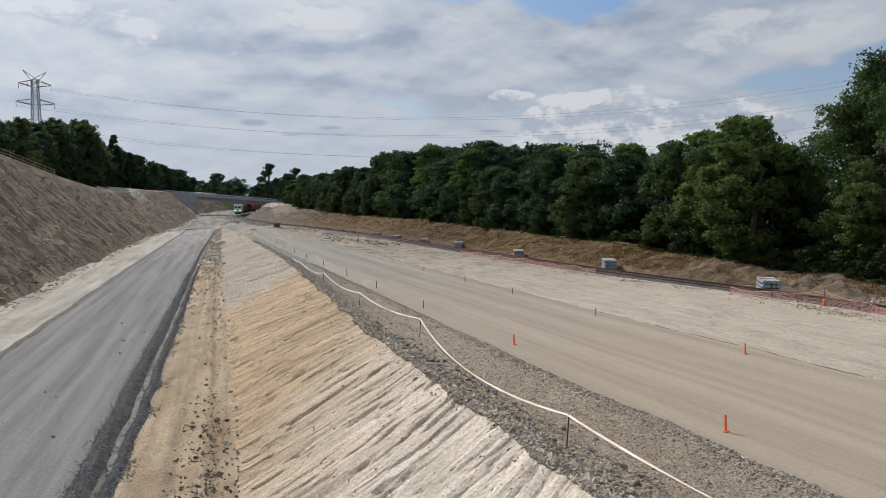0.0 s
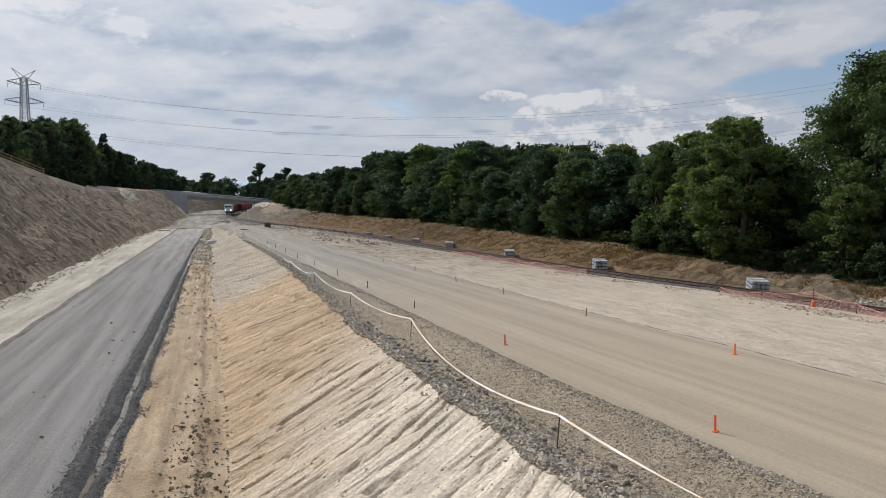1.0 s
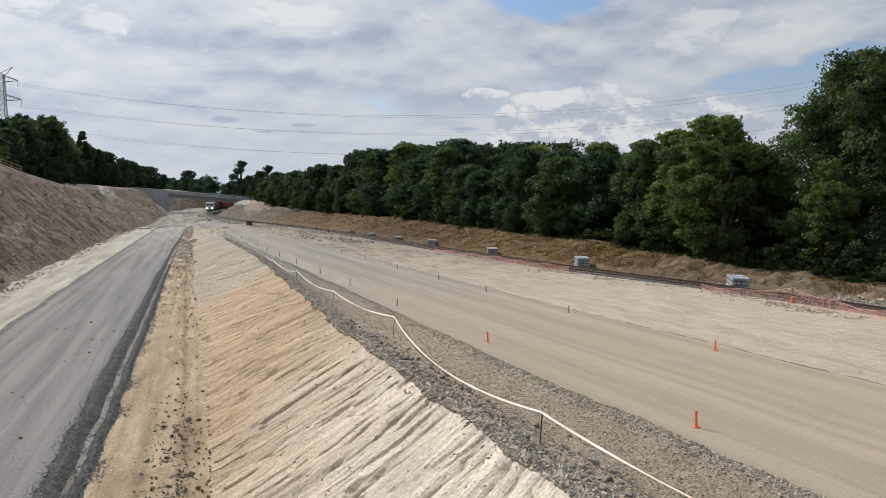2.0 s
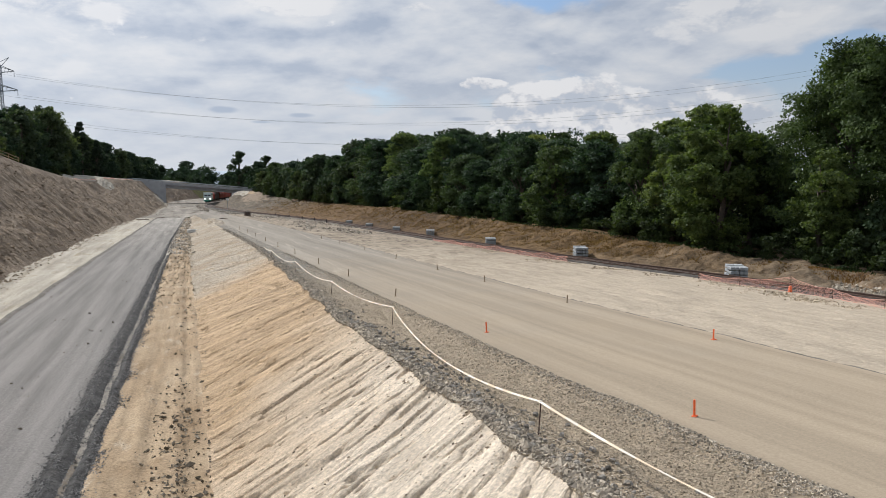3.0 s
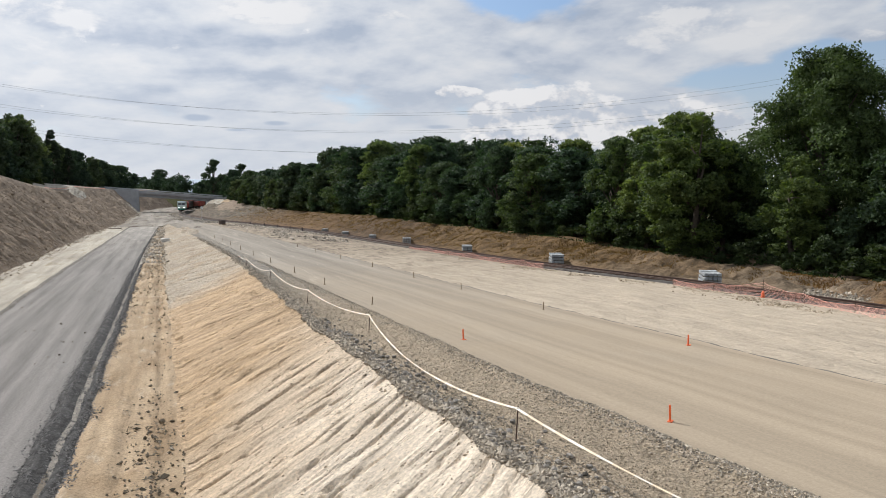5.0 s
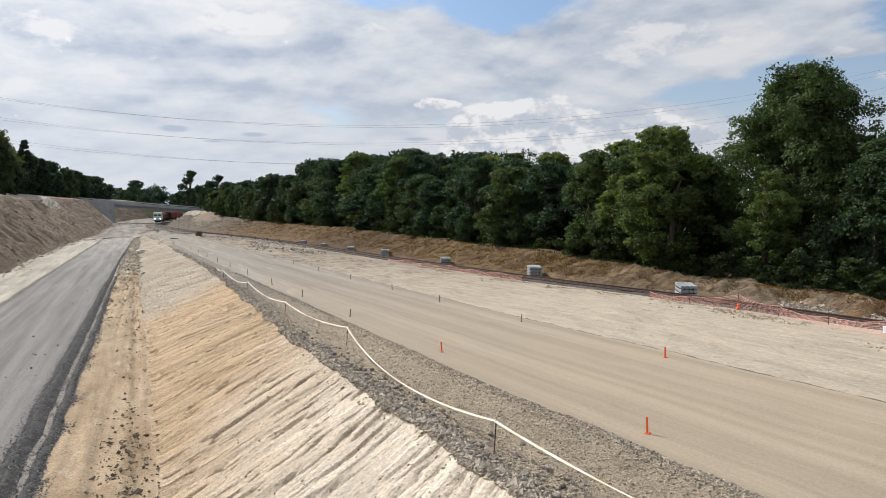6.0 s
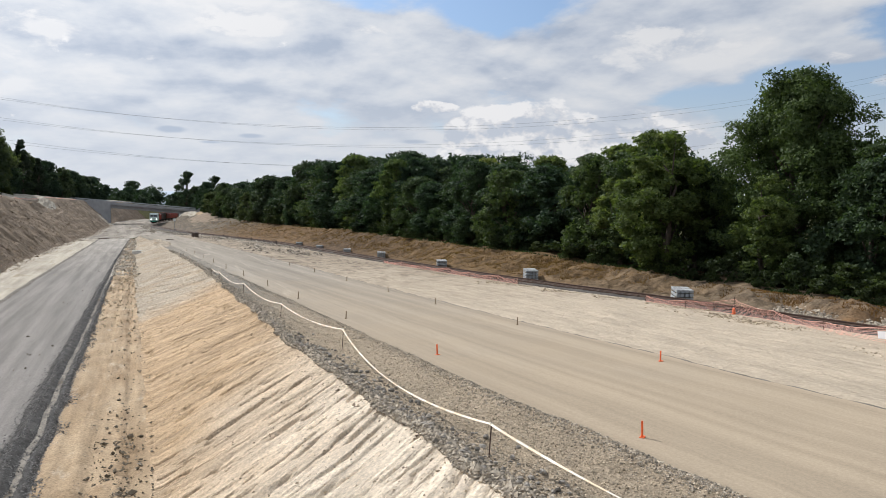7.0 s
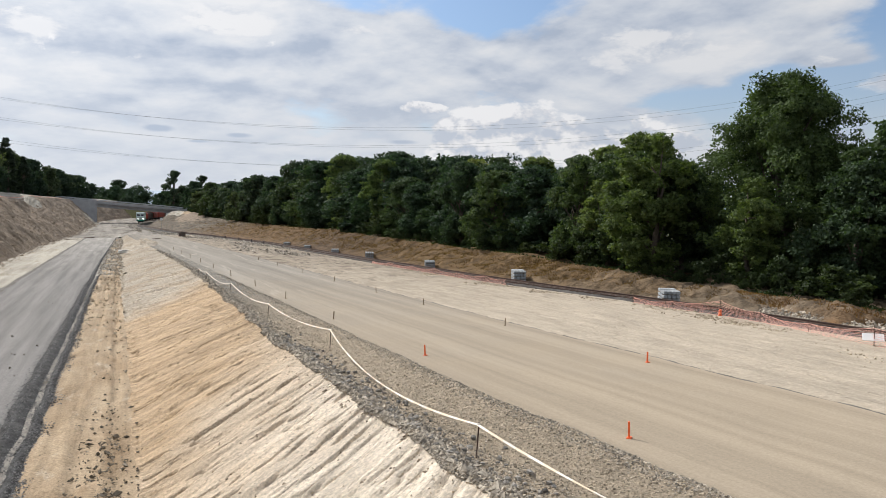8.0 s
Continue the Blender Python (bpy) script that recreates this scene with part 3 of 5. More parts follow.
def r_path(S, Y, X):
    churn = np.clip((Y - 55) / 40, 0, 1) * fbm(X * 0.9, Y * 0.5, 4) * 0.22
    rut = -0.10 * np.exp(-((S - 0.80) / 0.06) ** 2) - 0.06 * np.exp(-((S - 0.45) / 0.05) ** 2)
    return (rut + churn + fbm(X * 1.3, Y * 0.8, 4) * 0.06) * edge_in(S, 0.1)


def shoulder_relief(S, Y, X):
    return (fbm(X * 1.2, Y * 1.2, 3) * 0.05 + fbm(X * 4.5, Y * 4.5, 2) * 0.03 - 0.10 * np.sin(np.pi * np.clip(S, 0, 1))) * edge_in(S, 0.1)


Y_NEAR = Y_ALL[Y_ALL < 206]
Y_JOIN = np.concatenate([[Y_NEAR[-1]], Y_ALL[Y_ALL > Y_NEAR[-1]]])
Y_CUT = np.concatenate([np.arange(-40, 44, 4.0), near_spaced(44, 460, 0.3, 0.0042)])
Y_FINE = np.concatenate([np.arange(-40, 8, 4.0), near_spaced(8, 205, 0.055, 0.0038)])
Y_FINE[-1] = Y_NEAR[-1]
strip("cut_bank", x_cut_crest, z_cut_crest, x_cut_toe, z_left, 130, M_CUT, "raw brown clay cutting slope scored by rills", r_cut, Y_CUT)
strip("cut_top", off(x_cut_crest, -9), line((-40, 15.4), (100, 15.0), (126, 14.4), (156, 11.7), (185, 10.6), (231, 10.4), (345, 9.7), (500, 9.0)), x_cut_crest, z_cut_crest, 10, M_STRIP_PALE, "bare sandy top of the cutting", r_rough(0.2, 0.4))
strip("verge_pale", x_cut_toe, z_left, off(x_lroad_l, -0.45), z_left, 16, M_STRIP_PALE, "pale dried soil strip beside the grey road", r_rough(0.08, 0.9), Y_NEAR)
strip("road_edge_left", off(x_lroad_l, -0.45), z_left, x_lroad_l, z_left, 6, M_EDGE, "thin dark gravel line along the grey road", None, Y_NEAR, 0.05)
strip("road_grey", x_lroad_l, z_left, x_lroad_r, z_left, 14, M_ROAD_GREY, "grey rolled aggregate road base with wheel marks", lambda S, Y, X: fbm(X * 0.8, Y * 0.8, 4) * 0.015 * edge_in(S, 0.15) + 0.05 * np.sin(np.pi * S) * np.clip((200 - Y) / 40, 0, 1), Y_NEAR)
x_berm_m = lambda y: x_lroad_r(y) * 0.45 + x_berm_r(y) * 0.55 + 0.02 * fbm(y * 1.1, y * 0 + 4)
x_berm_n = lambda y: x_lroad_r(y) * 0.30 + x_berm_r(y) * 0.70 + 0.03 * fbm(y * 1.3, y * 0 + 6)
r_ridge = lambda h: (lambda S, Y, X: h * np.sin(np.pi * S) ** 1.3 + fbm(X * 5, Y * 5, 2) * 0.03 * edge_in(S))
strip("road_edge_berm", x_lroad_r, z_left, x_berm_m, z_left, 10, M_BERM, "dark crushed stone ridge edging the grey road", r_ridge(0.16), Y_NEAR)
strip("road_edge_gap", x_berm_m, z_left, x_berm_n, z_left, 5, M_JOIN, "pale bare strip between two stone ridges", r_rough(0.02, 1.5), Y_NEAR)
strip("road_edge_berm_2", x_berm_n, z_left, x_berm_r, z_left, 8, M_BERM, "low dark crushed stone ridge beside the sandy strip", r_ridge(0.10), Y_NEAR)
strip("toe_path", x_berm_r, z_left, x_toe, z_left, 30, M_PATH, "sandy clay strip with tyre ruts at the slope's foot", r_path, Y_NEAR)
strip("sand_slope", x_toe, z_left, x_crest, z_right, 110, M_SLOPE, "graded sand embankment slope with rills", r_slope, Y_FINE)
strip("gravel_shoulder", x_crest, z_right, x_rroad_l, z_right, 40, M_SHOULDER, "grey-brown gravel shoulder of the upper road",
      lambda S, Y, X: shoulder_relief(S, Y, X), Y_NEAR)
strip("road_sand", x_rroad_l, z_right, x_rroad_r, z_right, 20, M_ROAD_SAND, "rolled sandy upper road with wheel tracks", r_rough(0.02, 0.6), Y_NEAR, 0.04)
strip("road_edge_line", x_rroad_r, z_right, lambda y: x_rroad_r(y) + np.clip(0.06 + 0.07 * fbm(y * 1.7, y * 0 + 8), 0.015, 0.2), off(z_right, 0.0), 4, M_EDGE, "thin uneven dark line along the upper road's edge", r_rough(0.03, 3), Y_NEAR)
strip("pale_spread", lambda y: x_rroad_r(y) + np.clip(0.06 + 0.07 * fbm(y * 1.7, y * 0 + 8), 0.015, 0.2), z_right, off(x_rail, -1.35), z_pale, 60, M_PALE, "uneven pale sand spread beside the track",
      lambda S, Y, X: (fbm(X * 0.6, Y * 0.35, 4) * 0.06 + fbm(X * 2.5, Y * 1.4, 3) * 0.022) * edge_in(S, 0.06) + 0.05 * np.clip(S / 0.02, 0, 1) * np.clip((1 - S) / 0.2, 0, 1), Y_NEAR)
strip("junction", x_cut_toe, z_left, off(x_rail, -1.35), z_pale, 50, M_JOIN, "flat pale sandy ground where the two roads meet",
      lambda S, Y, X: (z_pale(Y) - z_left(Y)) * (np.clip((S - 0.42) / 0.58, 0, 1) - S) + fbm(X * 0.5, Y * 0.5, 4) * 0.10 * edge_in(S) * np.clip((Y - 206) / 6, 0, 1) + (np.interp(S, (0, 0.38, 0.45, 0.75, 1), (0, 0, 0.35, 0.3, 0)) * np.clip(1 - (Y - 205) / 40, 0, 1)), Y_JOIN)
strip("track_bed", off(x_rail, -1.35), z_pale, off(x_rail, 2.4), off(z_rail, -0.25), 22, M_BALLAST, "dark ballast bed under the railway track",
      lambda S, Y, X: np.clip((0.40 - np.abs(S - 0.46)) / 0.12, 0, 1) * 0.24 + fbm(X * 3, Y * 3, 2) * 0.04 * edge_in(S))
strip("grass_bank", off(x_rail, 2.4), off(z_rail, -0.25), x_bank, z_bank, 60, M_BANK, "bank of dry yellow grass and bare earth above the track",
      lambda S, Y, X: (fbm(X * 0.35, Y * 0.35, 4) * 0.40 + fbm(X * 1.4, Y * 1.4, 3) * 0.16) * np.clip((S - 0.12) / 0.25, 0, 1) * edge_in(S, 0.1))
strip("bank_top", x_bank, z_bank, off(x_bank, 8), off(z_bank, -0.3), 10, M_BANK, "dry grass at the edge of the wood", r_rough(0.3, 0.3))


def land(X, Y):
    """The country round the cutting."""
    yl = np.clip(Y, -40, 460)
    left = z_cut_crest(yl) + 0.4 - 0.5
    right = z_bank(yl) - 0.8
    xl, xr = x_cut_crest(yl) - 7, x_bank(yl) + 6
    t = np.clip((X - xl) / (xr - xl), 0, 1)
    z = left * (1 - t) + right * t
    inside = (X > xl) & (X < xr)
    z = np.where(inside & (Y < 460), -2.0, z)
    z = z + np.where(inside, 0, fbm(X * 0.01, Y * 0.01, 3) * 0.8)
    far = np.clip((np.hypot(X, Y) - 500) / 2600, 0, 1)
    z = z * (1 - np.clip(far * 4, 0, 1)) - 2.0 * far
    return z


def ground_sheet():
    ax = np.concatenate([-near_spaced(60, 3600, 12, 0.09)[::-1], np.arange(-58, 60, 2.0), near_spaced(60, 3600, 12, 0.09)])
    ay = np.concatenate([-near_spaced(60, 1500, 30, 0.12)[::-1], np.arange(-50, 480, 5.0), near_spaced(480, 3900, 12, 0.09)])
    X, Y = np.meshgrid(ax, ay)
    verts = np.stack([X, Y, land(X, Y)], -1).reshape(-1, 3)
    nx, ny = len(ax), len(ay)
    i = np.arange(ny - 1)[:, None] * nx + np.arange(nx - 1)[None, :]
    faces = np.stack([i, i + 1, i + nx + 1, i + nx], -1).reshape(-1, 4)
    ob = link_mesh("ground", verts, faces.tolist(), M_GROUND, smooth=True)
    tagged(ob, "dark woodland ground that runs to low hills", kind="structure")


ground_sheet()


def far_hills():
    """A low ridge some kilometres off, the haze before it put into its pale blue colour."""
    verts, faces = [], []
    n = 90
    for k in range(n + 1):
        a = radians(-70 + 140 * k / n)
        h = 50 + 10 * float(fbm(np.array(k * 0.09), np.array(2.0), 3))
        for r, z in ((2900, -20), (3100, h * 0.6), (3400, h), (3560, -20)):
            verts.append((math.sin(a) * r, math.cos(a) * r, z))
        if k:
            for j in range(3):
                faces.append(((k - 1) * 4 + j, (k - 1) * 4 + j + 1, k * 4 + j + 1, k * 4 + j))
    ob = link_mesh("backdrop_hills", verts, faces, solid("haze_tinted_woods", (0.40, 0.46, 0.53), 1.0, vary=0.08, scale=0.01, spec=0.0), smooth=True)
    tagged(ob, "low hazy blue wooded hills far away", kind="structure")


far_hills()


def ground_zs(x, y):
    """Height of the worked ground."""
    x, y = np.atleast_1d(np.asarray(x, float)), np.atleast_1d(np.asarray(y, float))
    pts = [(x_cut_crest(y) - 9, z_cut_crest(y) + 0.4), (x_cut_crest(y), z_cut_crest(y)), (x_cut_toe(y), z_left(y)), (x_toe(y), z_left(y)), (x_crest(y), z_right(y)),
           (x_rroad_r(y), z_right(y)), (x_rail(y) - 1.35, z_pale(y)), (x_rail(y) + 2.4, z_rail(y) - 0.25),
           (x_bank(y), z_bank(y)), (x_bank(y) + 8, z_bank(y) - 0.3), (x_bank(y) + 40, z_bank(y) - 0.8)]
    z = np.where(x <= pts[0][0], pts[0][1], pts[-1][1])
    for (xa, za), (xb, zb) in zip(pts, pts[1:]):
        t = (x - xa) / np.maximum(xb - xa, 1e-6)
        z = np.where((x > xa) & (x <= xb), za + (zb - za) * t, z)
    return z


def ground_z(x, y):
    return float(ground_zs(x, y)[0])


# ---------------- trees ----------------
def leaf_cards(rng, blobs, count, size, droop=0.3, out=0.55, twigs=14):
    """Small three-cornered leaves in sprays, the sprays on the shells of many overlapping clumps."""
    c = np.array([b[0] for b in blobs])
    r = np.array([b[1] for b in blobs])
    nb = len(blobs)
    # sprays on each clump
    d = rng.normal(size=(nb, twigs, 3))
    d /= np.linalg.norm(d, axis=2)[:, :, None]
    far = rng.uniform(0.45, 1.12, (nb, twigs)) ** 0.8
    tw = (c[:, None] + d * (r[:, None] * far)[:, :, None] * np.array([1, 1, 0.8])).reshape(-1, 3)
    tr = np.repeat(r, twigs) * rng.uniform(0.22, 0.50, nb * twigs)
    dd = d.reshape(-1, 3)
    pick = rng.choice(len(tw), count, p=tr ** 2 / (tr ** 2).sum())
    e = rng.normal(size=(count, 3)) * 0.62
    e /= np.maximum(1.0, np.linalg.norm(e, axis=1) / 1.15)[:, None]
    p = tw[pick] + e * tr[pick][:, None] * np.array([1, 1, 0.7])
    n = dd[pick] * out + rng.normal(size=(count, 3)) * 0.6
    n[:, 2] += droop
    n /= np.linalg.norm(n, axis=1)[:, None]
    a = np.cross(n, rng.normal(size=(count, 3)))
    a /= np.linalg.norm(a, axis=1)[:, None]
    b = np.cross(n, a)
    s = (size * rng.uniform(0.6, 1.4, count))[:, None]
    v = np.stack([p - a * s, p + a * s * 0.6 - b * s * 0.75, p + a * s * 0.6 + b * s * 0.75], 1).reshape(-1, 3)
    f = np.arange(count * 3).reshape(-1, 3)
    return v, f


def tree_kind(name, seed, height, radius, base, leaves, size, mat, label, shape="round", clumps=46, category="tree"):
    """Trunk with limbs, and a crown of leaf sprays in uneven clumps. Built at the origin."""
    rng = np.random.RandomState(seed)
    root = thing(name, Matrix.Identity(4), label, category)
    blobs = []
    tries = 0
    while len(blobs) < clumps and tries < 4000:
        tries += 1
        h = rng.uniform(0, 1)
        if shape == "cone":
            w = (1 - h) ** 0.8 * 0.95 + 0.08
        elif shape == "oak":
            w = min(1.0, 0.70 + 1.3 * h) * max(0.02, 1 - h ** 2.4) ** 0.75
        elif shape == "great":
            w = min(1.0, 0.80 + 0.9 * h) * float(np.interp(h, (0, 0.5, 0.68, 0.85, 0.95, 1.0), (1, 1, 0.84, 0.52, 0.24, 0.05)))
        elif shape == "tall":
            w = math.sin(math.pi * min(1, 0.12 + 0.86 * h)) ** 0.6
        else:
            w = math.sqrt(max(0.03, 1 - (2 * (0.10 + 0.88 * h) - 0.86) ** 2 * 0.88))
        ang, rad = rng.uniform(0, 2 * math.pi), math.sqrt(rng.uniform(0.05, 1.0)) * w
        lop = 1.0 + 0.28 * math.sin(ang * 2 + seed) + 0.15 * math.sin(ang * 3 + 2 * seed + 4 * h)
        if shape == "great":
            lop = 1.0 + 0.10 * math.sin(ang * 2 + seed) + 0.08 * math.sin(ang * 3 + 9 * h)
        rb = radius * rng.uniform(0.17, 0.34) * {"cone": 0.75, "great": 0.66}.get(shape, 1)
        z = base + (height - base) * h
        blobs.append(((math.cos(ang) * rad * radius * lop * 0.82, math.sin(ang) * rad * radius * lop * 0.82, min(z, height - rb * 0.7)), rb))
    v, f = leaf_cards(rng, blobs, leaves, size)
    v[:, 2] = np.maximum(v[:, 2], 0.1)
    quick_mesh("crown", v, f, mat, root)
    if base > 0.4:
        r0 = height * 0.017 + 0.05
        lean = [Vector((rng.normal() * 0.12 * k, rng.normal() * 0.12 * k, height * 0.8 * k / 5)) for k in range(6)]
        lean[0] = Vector((0, 0, -0.6))
        datas = [tube_data(lean, [r0 * (1.35, 1.0, 0.82, 0.62, 0.4, 0.2)[k] for k in range(6)], 8)]
        for k in range(12):
            t = blobs[rng.randint(len(blobs))][0]
            st = lean[1 + rng.randint(4)]
            if t[2] < st.z - 0.5:
                continue
            mid = (st + Vector(t)) * 0.5 + Vector((0, 0, 0.35))
            datas.append(tube_data([st, mid, Vector(t)], [r0 * 0.42, r0 * 0.26, r0 * 0.1], 5))
        tv, tf = joined(datas)
        link_mesh("trunk", tv, tf, M_BARK, root, smooth=True)
    return root


LAB_WOOD = "dense dark green broadleaf tree at the wood's edge"
LAB_ASH = "slender mid-green broadleaf tree in the wood"
KINDS = {
    "a": tree_kind("broadleaf_tree", 1, 12.0, 4.4, 1.2, 20000, 0.17, M_LEAF_A, LAB_WOOD, clumps=60),
    "b": tree_kind("broadleaf_tree", 2, 12.5, 3.6, 1.6, 17000, 0.17, M_LEAF_B, LAB_ASH, "tall", clumps=54),
    "c": tree_kind("broadleaf_tree", 3, 11.5, 4.8, 0.7, 21000, 0.17, M_LEAF_A, LAB_WOOD, "oak", clumps=64),
    "d": tree_kind("broadleaf_tree", 4, 13.0, 3.4, 2.4, 16000, 0.17, M_LEAF_E, LAB_ASH, "tall", clumps=50),
    "s": tree_kind("bush", 5, 2.8, 1.9, 0.0, 4200, 0.11, M_LEAF_D, "low green bush under the wood's edge", clumps=16, category="bush"),
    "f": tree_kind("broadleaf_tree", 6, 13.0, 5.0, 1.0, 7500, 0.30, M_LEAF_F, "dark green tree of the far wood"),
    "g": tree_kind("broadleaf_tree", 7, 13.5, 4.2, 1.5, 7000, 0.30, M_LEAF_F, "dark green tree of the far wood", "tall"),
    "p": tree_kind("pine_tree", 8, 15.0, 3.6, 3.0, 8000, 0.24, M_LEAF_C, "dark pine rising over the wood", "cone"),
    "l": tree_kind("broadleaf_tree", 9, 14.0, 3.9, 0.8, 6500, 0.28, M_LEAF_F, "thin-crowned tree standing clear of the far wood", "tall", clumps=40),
    "o": tree_kind("oak_tree", 10, 17.0, 7.3, 0.8, 130000, 0.12, M_LEAF_G, "great dark green oak at the wood's edge", "great", clumps=300),
    "h": tree_kind("bush", 15, 2.8, 1.9, 0.0, 4200, 0.11, M_LEAF_H, "bright green bush under the great oak", clumps=16, category="bush"),
    "e": tree_kind("ash_tree", 14, 12.5, 3.7, 0.9, 26000, 0.14, M_LEAF_H, "sunlit yellow-green ash at the wood's edge", "tall", clumps=64),
}
USED = set()
TREE_RNG = random.Random(7)


def plant(kind, x, y, height, z=None, wide=1.0, group="the wood beside the railway"):
    src = KINDS[kind]
    full = {"a": 12.0, "b": 12.5, "c": 11.5, "d": 13.0, "s": 2.8, "f": 13.0, "g": 13.5, "p": 15.0, "l": 14.0, "o": 17.0, "e": 12.5, "h": 2.8}[kind]
    k = height / full
    if z is None:
        z = ground_z(x, y) - 0.1
    turn = TREE_RNG.uniform(0, 360)
    ob = src if kind not in USED else copy_thing(src, Matrix.Identity(4))
    USED.add(kind)
    ob.matrix_basis = pose(x, y, z, 0, 0, turn)
    ob.scale = (k * wide, k * wide, k)
    tagged(ob, group=group)
    return ob


def far_wood(name, spots, label, seed):
    """Many distant trees in one sheet of sprays."""
    rng = np.random.RandomState(seed)
    vs, fs, o = [], [], 0
    for x, yy, z, h in spots:
        r = h * rng.uniform(0.28, 0.40)
        blobs = []
        for k in range(14):
            t = rng.uniform(0.1, 1.0)
            w = r * math.sqrt(max(0.05, 1 - (2 * t - 0.9) ** 2 * 0.8))
            a, q = rng.uniform(0, 6.283), math.sqrt(rng.rand())
            blobs.append(((x + math.cos(a) * q * w, yy + math.sin(a) * q * w, z + h * t * 0.92), r * rng.uniform(0.25, 0.42)))
        v, f = leaf_cards(rng, blobs, *((3600, 0.22) if yy < 135 else (1100, 0.50)))
        vs.append(v)
        fs.append(f + o)
        o += len(v)
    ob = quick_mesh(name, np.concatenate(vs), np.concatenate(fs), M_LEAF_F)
    return tagged(ob, label, kind="stuff")


# right-hand wood: heights along it, rows from the front to the back
wood_top = line((20, 12.0), (52, 13.3), (60, 13.3), (68, 13.1), (76, 12.3), (88, 11.8), (100, 12.2), (118, 13.0), (140, 14.8), (170, 16.0), (200, 16.3), (250, 12.5), (300, 12.5), (360, 13))
y = 35.0
while y < 330:
    yy = y + TREE_RNG.uniform(-1.2, 1.2)
    near = yy < 160
    kind = TREE_RNG.choice("abcdacc") if near else TREE_RNG.choice("acfg")
    hgt = float(wood_top(yy)) * TREE_RNG.uniform(0.62, 0.98)
    if not 30 < yy < 57:
        plant(kind, float(x_bank(yy)) + TREE_RNG.uniform(2.6, 6.5), yy, hgt, wide=TREE_RNG.uniform(0.85, 1.2) * min(1.35, (float(wood_top(yy)) / hgt) ** 0.6))
    y += (5.2 if near else 6.2) * TREE_RNG.uniform(0.8, 1.25)
y = 30.0
while y < 210:
    yy = y + TREE_RNG.uniform(-1.5, 1.5)
    if not 42 < yy < 64:
        plant(TREE_RNG.choice("bdab") if yy < 120 else TREE_RNG.choice("fg"), float(x_bank(yy)) + 10.5 + TREE_RNG.uniform(-2, 2), yy,
              float(wood_top(yy)) * TREE_RNG.uniform(0.85, 1.04))
    y += 5.4
spots = []
for d0, lift, y0 in ((11.0, 1.0, 212), (17.0, 1.06, 24), (25.0, 1.10, 30)):
    y = y0
    while y < 380:
        yy = y + TREE_RNG.uniform(-2, 2)
        xx = float(x_bank(yy)) + d0 + TREE_RNG.uniform(-2.5, 2.5)
        # the wood stands lower between the ash and the great oak
        low = 0.72 if 38.0 < math.degrees(math.atan2(xx, yy)) < 41.5 else 1.0
        spots.append((xx, yy, ground_z(xx, yy) - 0.3, float(wood_top(yy)) * TREE_RNG.uniform(0.80, 1.03) * lift * low))
        y += 5.6
far_wood("deep_wood", spots, "dark depth of the wood behind its edge trees", 21)
for k in range(18):
    yy = 185 + 5.4 * k + TREE_RNG.uniform(-2, 2)
    plant(TREE_RNG.choice("fgcs"), float(x_bank(yy)) - TREE_RNG.uniform(-2.5, 1.5), yy, TREE_RNG.uniform(3.0, 8.5))
plant("o", 50.5, 50.8, 17.4, wide=0.96)
plant("e", 42.2, 57.4, 12.4, wide=1.12)
# added tree: its bright leaves stand for the great oak's lit left edge
plant("e", 44.4, 48.2, 8.6, wide=1.15)
plant("c", 48.0, 41.5, 9.5)
plant("c", 50.0, 36.0, 10.5)
plant("d", 50.0, 60.0, 9.2)
plant("d", 43.4, 60.5, 9.8, wide=1.3)
plant("d", 42.0, 64.0, 8.4, wide=1.2)
plant("h", 43.6, 39.2, 1.9, wide=1.6, group="bushes along the wood")
for k in range(56):
    yy = 30 + 290 * (k / 56) ** 1.3
    plant("s", float(x_bank(yy)) + TREE_RNG.uniform(0.8, 3.0), yy, TREE_RNG.uniform(1.2, 3.6), wide=TREE_RNG.uniform(0.9, 1.4), group="bushes along the wood")

# wood on the high ground beyond the cutting
LEFT_WOOD = "the wood above the cutting"
cut_wood = line((120, 11.5), (180, 14.2), (215, 18.0), (245, 20.0), (285, 18.5), (340, 15.0), (420, 13))
spots = []
for row in range(4):
    y = 135.0 + row * 3
    while y < 430:
        yy = y + TREE_RNG.uniform(-2, 2)
        xx = -41 - row * 7 + TREE_RNG.uniform(-2, 2) + max(0, yy - 290) * 0.12
        hgt = float(cut_wood(yy)) * TREE_RNG.uniform(0.66, 1.0)
        if row < 2:
            plant(TREE_RNG.choice("fgfc") if yy < 230 else TREE_RNG.choice("fg"), xx, yy, hgt, z=float(z_cut_crest(yy)) - 0.3, group=LEFT_WOOD)
        else:
            spots.append((xx, yy, float(z_cut_crest(yy)) - 0.5, hgt))
        y += 6.2 + row
far_wood("deep_wood", spots, "dark depth of the wood above the cutting", 22)
plant("p", -36.5, 283, 18.5, z=9.0, group=LEFT_WOOD)
plant("p", -33.5, 297, 13.5, z=9.0, group=LEFT_WOOD)
for k in range(9):
    plant("s", -35 + TREE_RNG.uniform(-2, 2), 165 + k * 9, TREE_RNG.uniform(1.5, 4), z=float(z_cut_crest(165 + k * 9)), group="bushes above the cutting")
